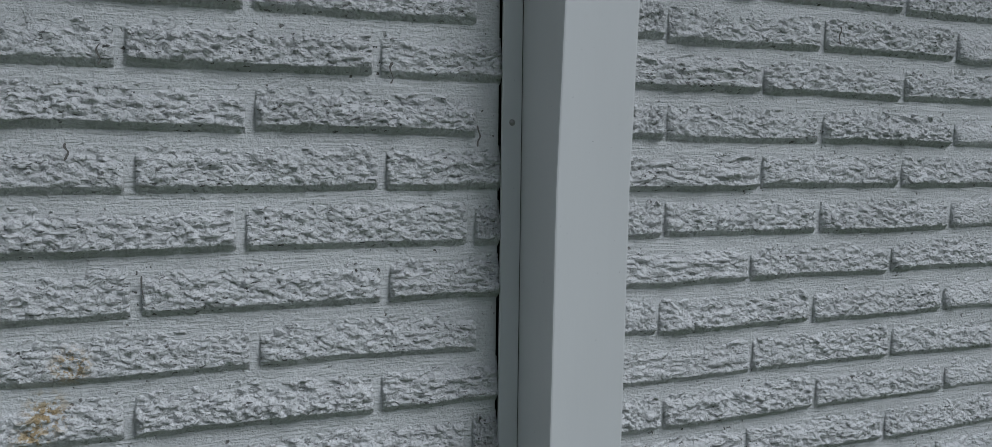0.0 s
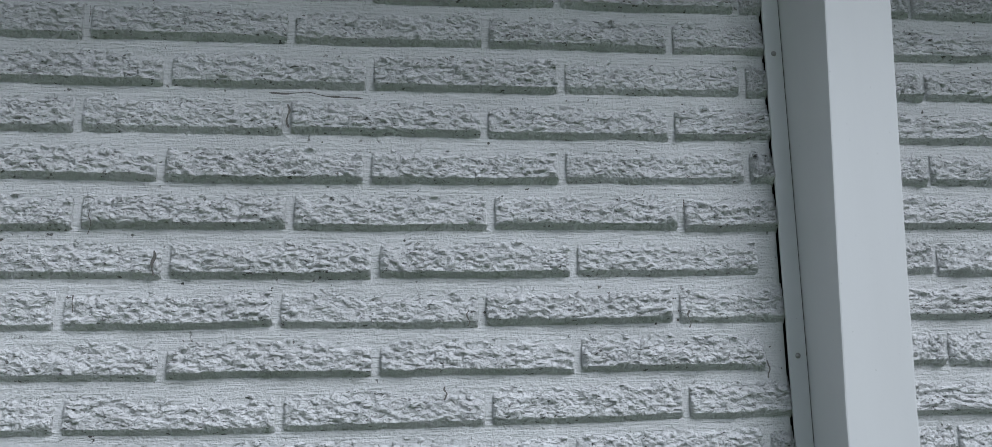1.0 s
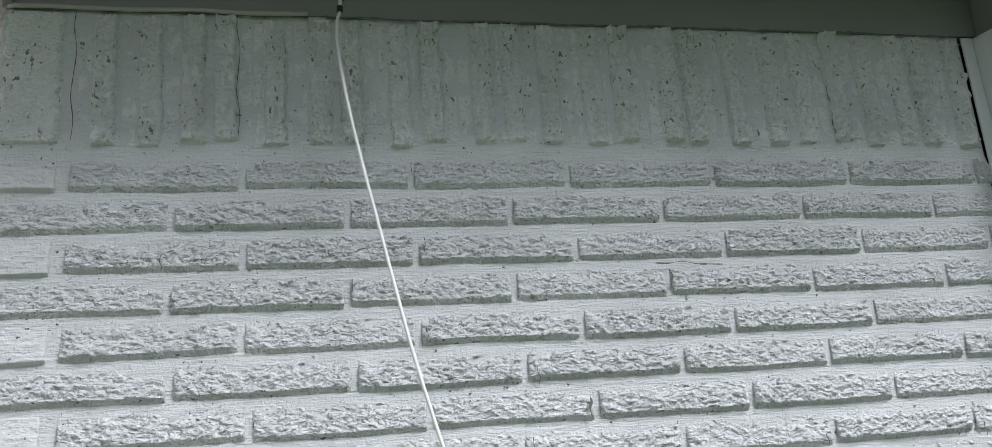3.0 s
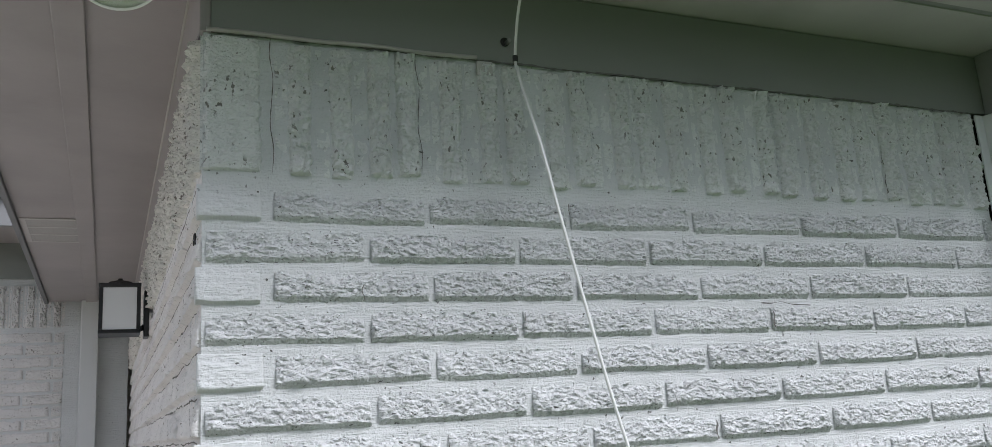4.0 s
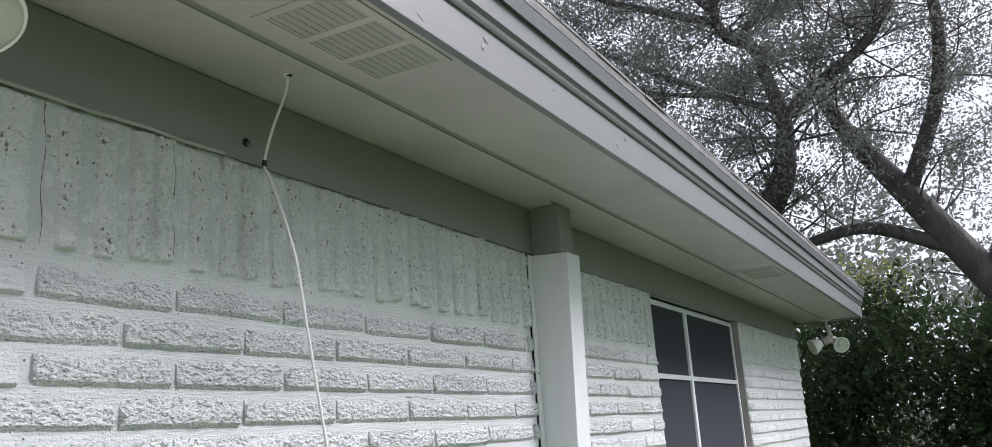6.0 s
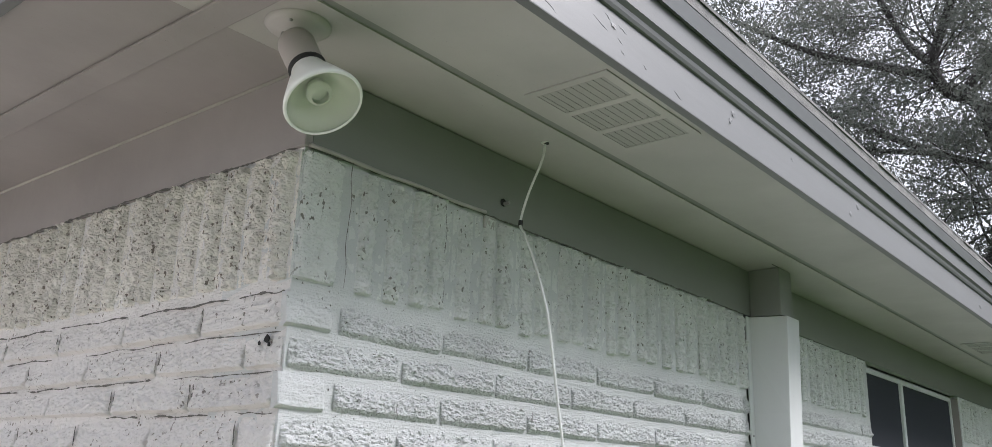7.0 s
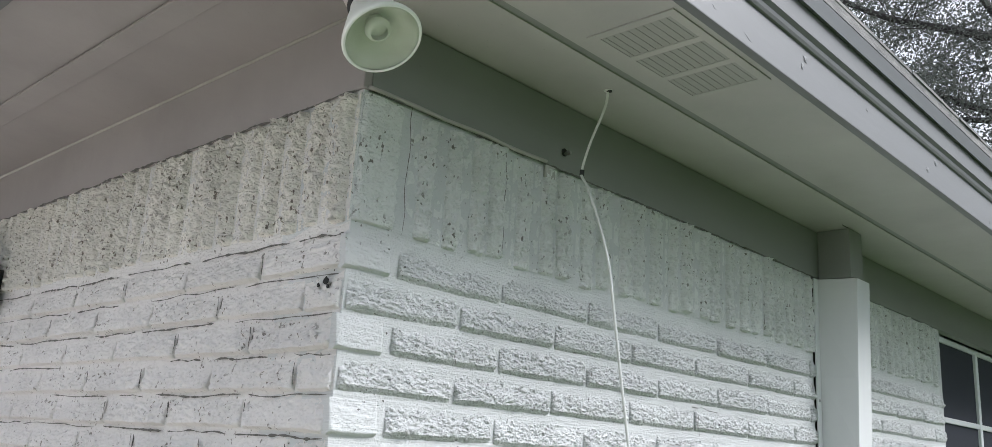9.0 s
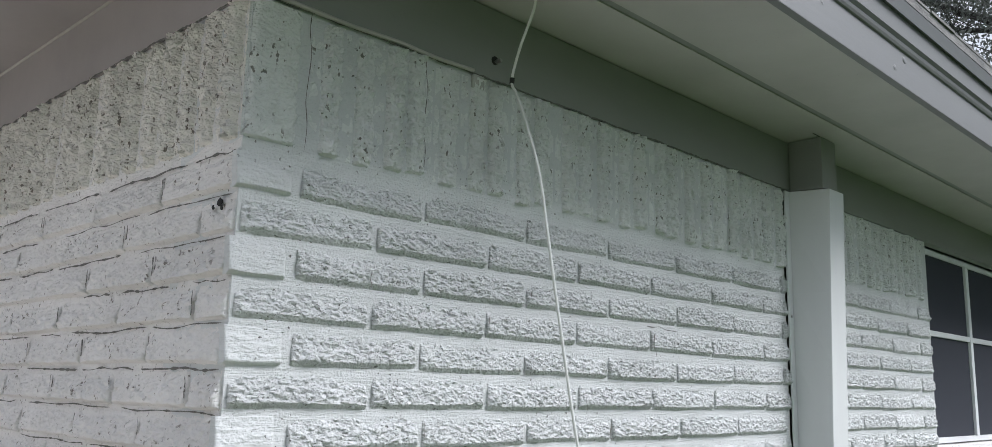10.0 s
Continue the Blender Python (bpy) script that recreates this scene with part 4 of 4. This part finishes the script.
for x0, x1 in ((SIDE + 0.112, CH[0] + 0.024), (CH[1] + 0.022, WIN[0] - 0.01), (WIN[1] + 0.01, WALL_END - 0.01)):
    x = x0
    while x < x1 - 0.05:
        m = M_FRONT @ Matrix.Translation((x + 0.001, 0, SOLDIER_Z + 0.015 + rng.uniform(-0.006, 0.005))) @ Matrix.Diagonal((rng.uniform(0.96, 1.03), rng.uniform(0.7, 1.15), 1, 1))
        me = rng.choice(front_soldier)
        if x < 1.5:
            ob = new("soldier_brick", me)
            ob.parent = wall_front
            ob.matrix_basis = m
        else:
            rest.append((me, m))
        x += 0.0702 + rng.uniform(-0.003, 0.003)
joined("soldier_field", rest, SOLDIER, wall_front, "upright white-painted bricks")
corner = soldier_data("soldier_brick", 0.100, TOP - SOLDIER_Z - 0.022, 199, SOLDIER, 0.009, 0.25, 0.9)
ob = new("soldier_brick", corner)
ob.parent = wall_front
ob.matrix_basis = M_FRONT @ Matrix.Translation((SIDE - 0.004, 0, SOLDIER_Z + 0.016))

# side wall: local x = -y
rest = []
lay_courses(M_SIDE, -SIDE_END, -FACE - 0.002, ROWS_ALL, lambda r: -1.29 if r % 2 else -1.44, side_full, side_short, wall_side, lambda x, r: x > -3.4 and r <= 13, rest, rng, coarse=side_coarse)
joined("brick_field", rest, SIDE_BRICK, wall_side, "white-painted bricks of the side wall")
rest = []
x = -FACE - 0.068
while x > -SIDE_END:
    m = M_SIDE @ Matrix.Translation((x, 0, SOLDIER_Z + 0.016 + rng.uniform(-0.003, 0.003))) @ Matrix.Diagonal((rng.uniform(0.96, 1.03), rng.uniform(0.7, 1.2), 1, 1))
    me = rng.choice(side_soldier)
    if x > -3.4:
        ob = new("soldier_brick", me)
        ob.parent = wall_side
        ob.matrix_basis = m
    else:
        rest.append((me, m))
    x -= 0.0702 + rng.uniform(-0.003, 0.003)
joined("soldier_field", rest, SIDE_SOLDIER, wall_side, "upright white-painted bricks of the side wall")

# rear wing: its own upright course and a few courses below
rest = []
x = -6.0
while x < -1.7:
    rest.append((rng.choice(side_soldier), pose(x, WGY, WT - 0.27)))
    x += 0.0705
joined("soldier_field", rest, SIDE_BRICK, wing, "upright white-painted bricks of the wing")
rest = []
lay_courses(pose(0, WGY, 0), -6.0, -1.7, range(0, 20), lambda r: -3.0 if r % 2 else -3.14, side_full, side_short, wing, lambda x, r: False, rest, rng, top=WT - 0.285, coarse=side_coarse)
joined("brick_field", rest, SIDE_BRICK, wing, "white-painted bricks of the wing")

# ---- open cracks in the paint, and chips ----


def crack(name, m, points, width, rng, parent):
    """A thin ragged gap along points, slightly proud of the paint."""
    v, f = [], []
    ln = smooth_line([(x, y, z) for x, y, z in points], 5)
    for i, p in enumerate(ln):
        d = (ln[min(i + 1, len(ln) - 1)] - ln[max(i - 1, 0)])
        n_ = Vector((-d.z, 0, d.x)).normalized()
        w = width * (0.25 + 0.75 * abs(noise.noise(Vector((p.x * 60, 1.7, p.z * 60))) * 2)) * (0.15 if i in (0, len(ln) - 1) else 1)
        v += [tuple(m @ (p + n_ * w)), tuple(m @ (p - n_ * w))]
    for i in range(len(ln) - 1):
        f.append((2 * i, 2 * i + 1, 2 * i + 3, 2 * i + 2))
    return raw_mesh(name, v, f, CRACK, parent)


CRACK = material("dirt_in_open_joint", (0.13, 0.125, 0.115), 0.95)
rng = random.Random(91)
for r in range(0, 13):
    z = SOLDIER_Z - COURSE * r - 0.006
    x = -1.20
    while x > -3.4:
        w = rng.uniform(0.10, 0.45)
        if rng.random() < 0.88:
            pts = [(x - w * k / 5, -0.0040, z + rng.uniform(-0.0028, 0.0028)) for k in range(6)]
            crack("paint_crack", M_SIDE, pts, rng.uniform(0.0011, 0.0027), rng, wall_side)
        x -= w + rng.uniform(0.01, 0.08)
    for _ in range(7):
        x = (-1.29 if r % 2 else -1.44) - MODULE * rng.randint(0, 7) + rng.choice((-0.006, 0.006))
        if -3.4 < x < -1.22:
            pts = [(x + rng.uniform(-0.002, 0.002), -0.0075, z - 0.012 - 0.010 * k) for k in range(5)]
            crack("paint_crack", M_SIDE, pts, rng.uniform(0.0012, 0.0034), rng, wall_side)
for x, z0, z1 in ((-1.243, 2.075, 2.325), (-0.985, 2.09, 2.33), (-0.30, 2.12, 2.22), (0.12, 2.08, 2.2)):
    pts = [(x + 0.003 * math.sin(k * 2.1), -0.0045, z0 + (z1 - z0) * k / 6) for k in range(7)]
    crack("paint_crack", M_FRONT, pts, 0.0012, rng, wall_front)
for r in range(0, 12):
    for _ in range(1):
        x = (-1.247 if r % 2 == 0 else -1.090) + MODULE * rng.randint(0, 5) + rng.choice((-0.0075, 0.0075))
        z = SOLDIER_Z - COURSE * r - 0.018
        pts = [(x + rng.uniform(-0.0015, 0.0015), -0.0080, z - 0.009 * k) for k in range(4)]
        crack("paint_crack", M_FRONT, pts, rng.uniform(0.0005, 0.0012), rng, wall_front)
# dark open gaps between some bricks of the front wall
for x, z0, z1, w in ((-0.428, 1.597, 1.632, 0.0030), (-0.511, 1.652, 1.686, 0.0017), (-0.690, 1.729, 1.756, 0.0012), (-0.258, 1.802, 1.836, 0.0020), (0.411, 1.448, 1.474, 0.0014),
                     (0.300, 1.520, 1.545, 0.0015), (-0.012, 1.526, 1.548, 0.0018), (0.985, 1.606, 1.632, 0.0026), (-0.044, 1.428, 1.446, 0.0022), (-1.100, 1.862, 1.890, 0.0016)):
    pts = [(x + 0.002 * math.sin(k * 1.9 + x * 40), -0.0135, z0 + (z1 - z0) * k / 4) for k in range(5)]
    crack("paint_crack", M_FRONT, pts, w, rng, wall_front)
# a brick edge that broke away under the upper courses
crack("paint_crack", M_FRONT, [(-0.285 + 0.026 * k, -0.0110, 1.853 + (0.004 if k == 2 else 0.0) - 0.0012 * k) for k in range(6)], 0.0014, rng, wall_front)
# chipped holes in the corner brick of the side wall
for y_, z_, s_ in ((1.232, 1.976, 0.0075), (1.252, 1.970, 0.004), (1.225, 1.966, 0.004)):
    bm = bmesh.new()
    bmesh.ops.create_icosphere(bm, subdivisions=2, radius=s_)
    for v in bm.verts:
        v.co *= 1 + 0.5 * noise.noise(v.co * 300)
        v.co.x *= 0.35
    bm.transform(Matrix.Translation((SIDE - 0.007, y_, z_)))
    part("chipped_hole", bm, DARK_GAP, wall_side)
# dark ragged line where the brick meets the frieze boards
pts = [(SIDE + 0.01 + (CH[0] - SIDE - 0.02) * k / 60, -0.0068, TOP - 0.0005 + rng.uniform(-0.002, 0.002)) for k in range(61)]
crack("frieze_gap", M_FRONT, pts, 0.0028, rng, wall_front)
pts = [(-1.20 - 2.6 * k / 70, -0.0075, TOP - 0.0005 + rng.uniform(-0.003, 0.003)) for k in range(71)]
crack("frieze_gap", M_SIDE, pts, 0.0034, rng, wall_side)
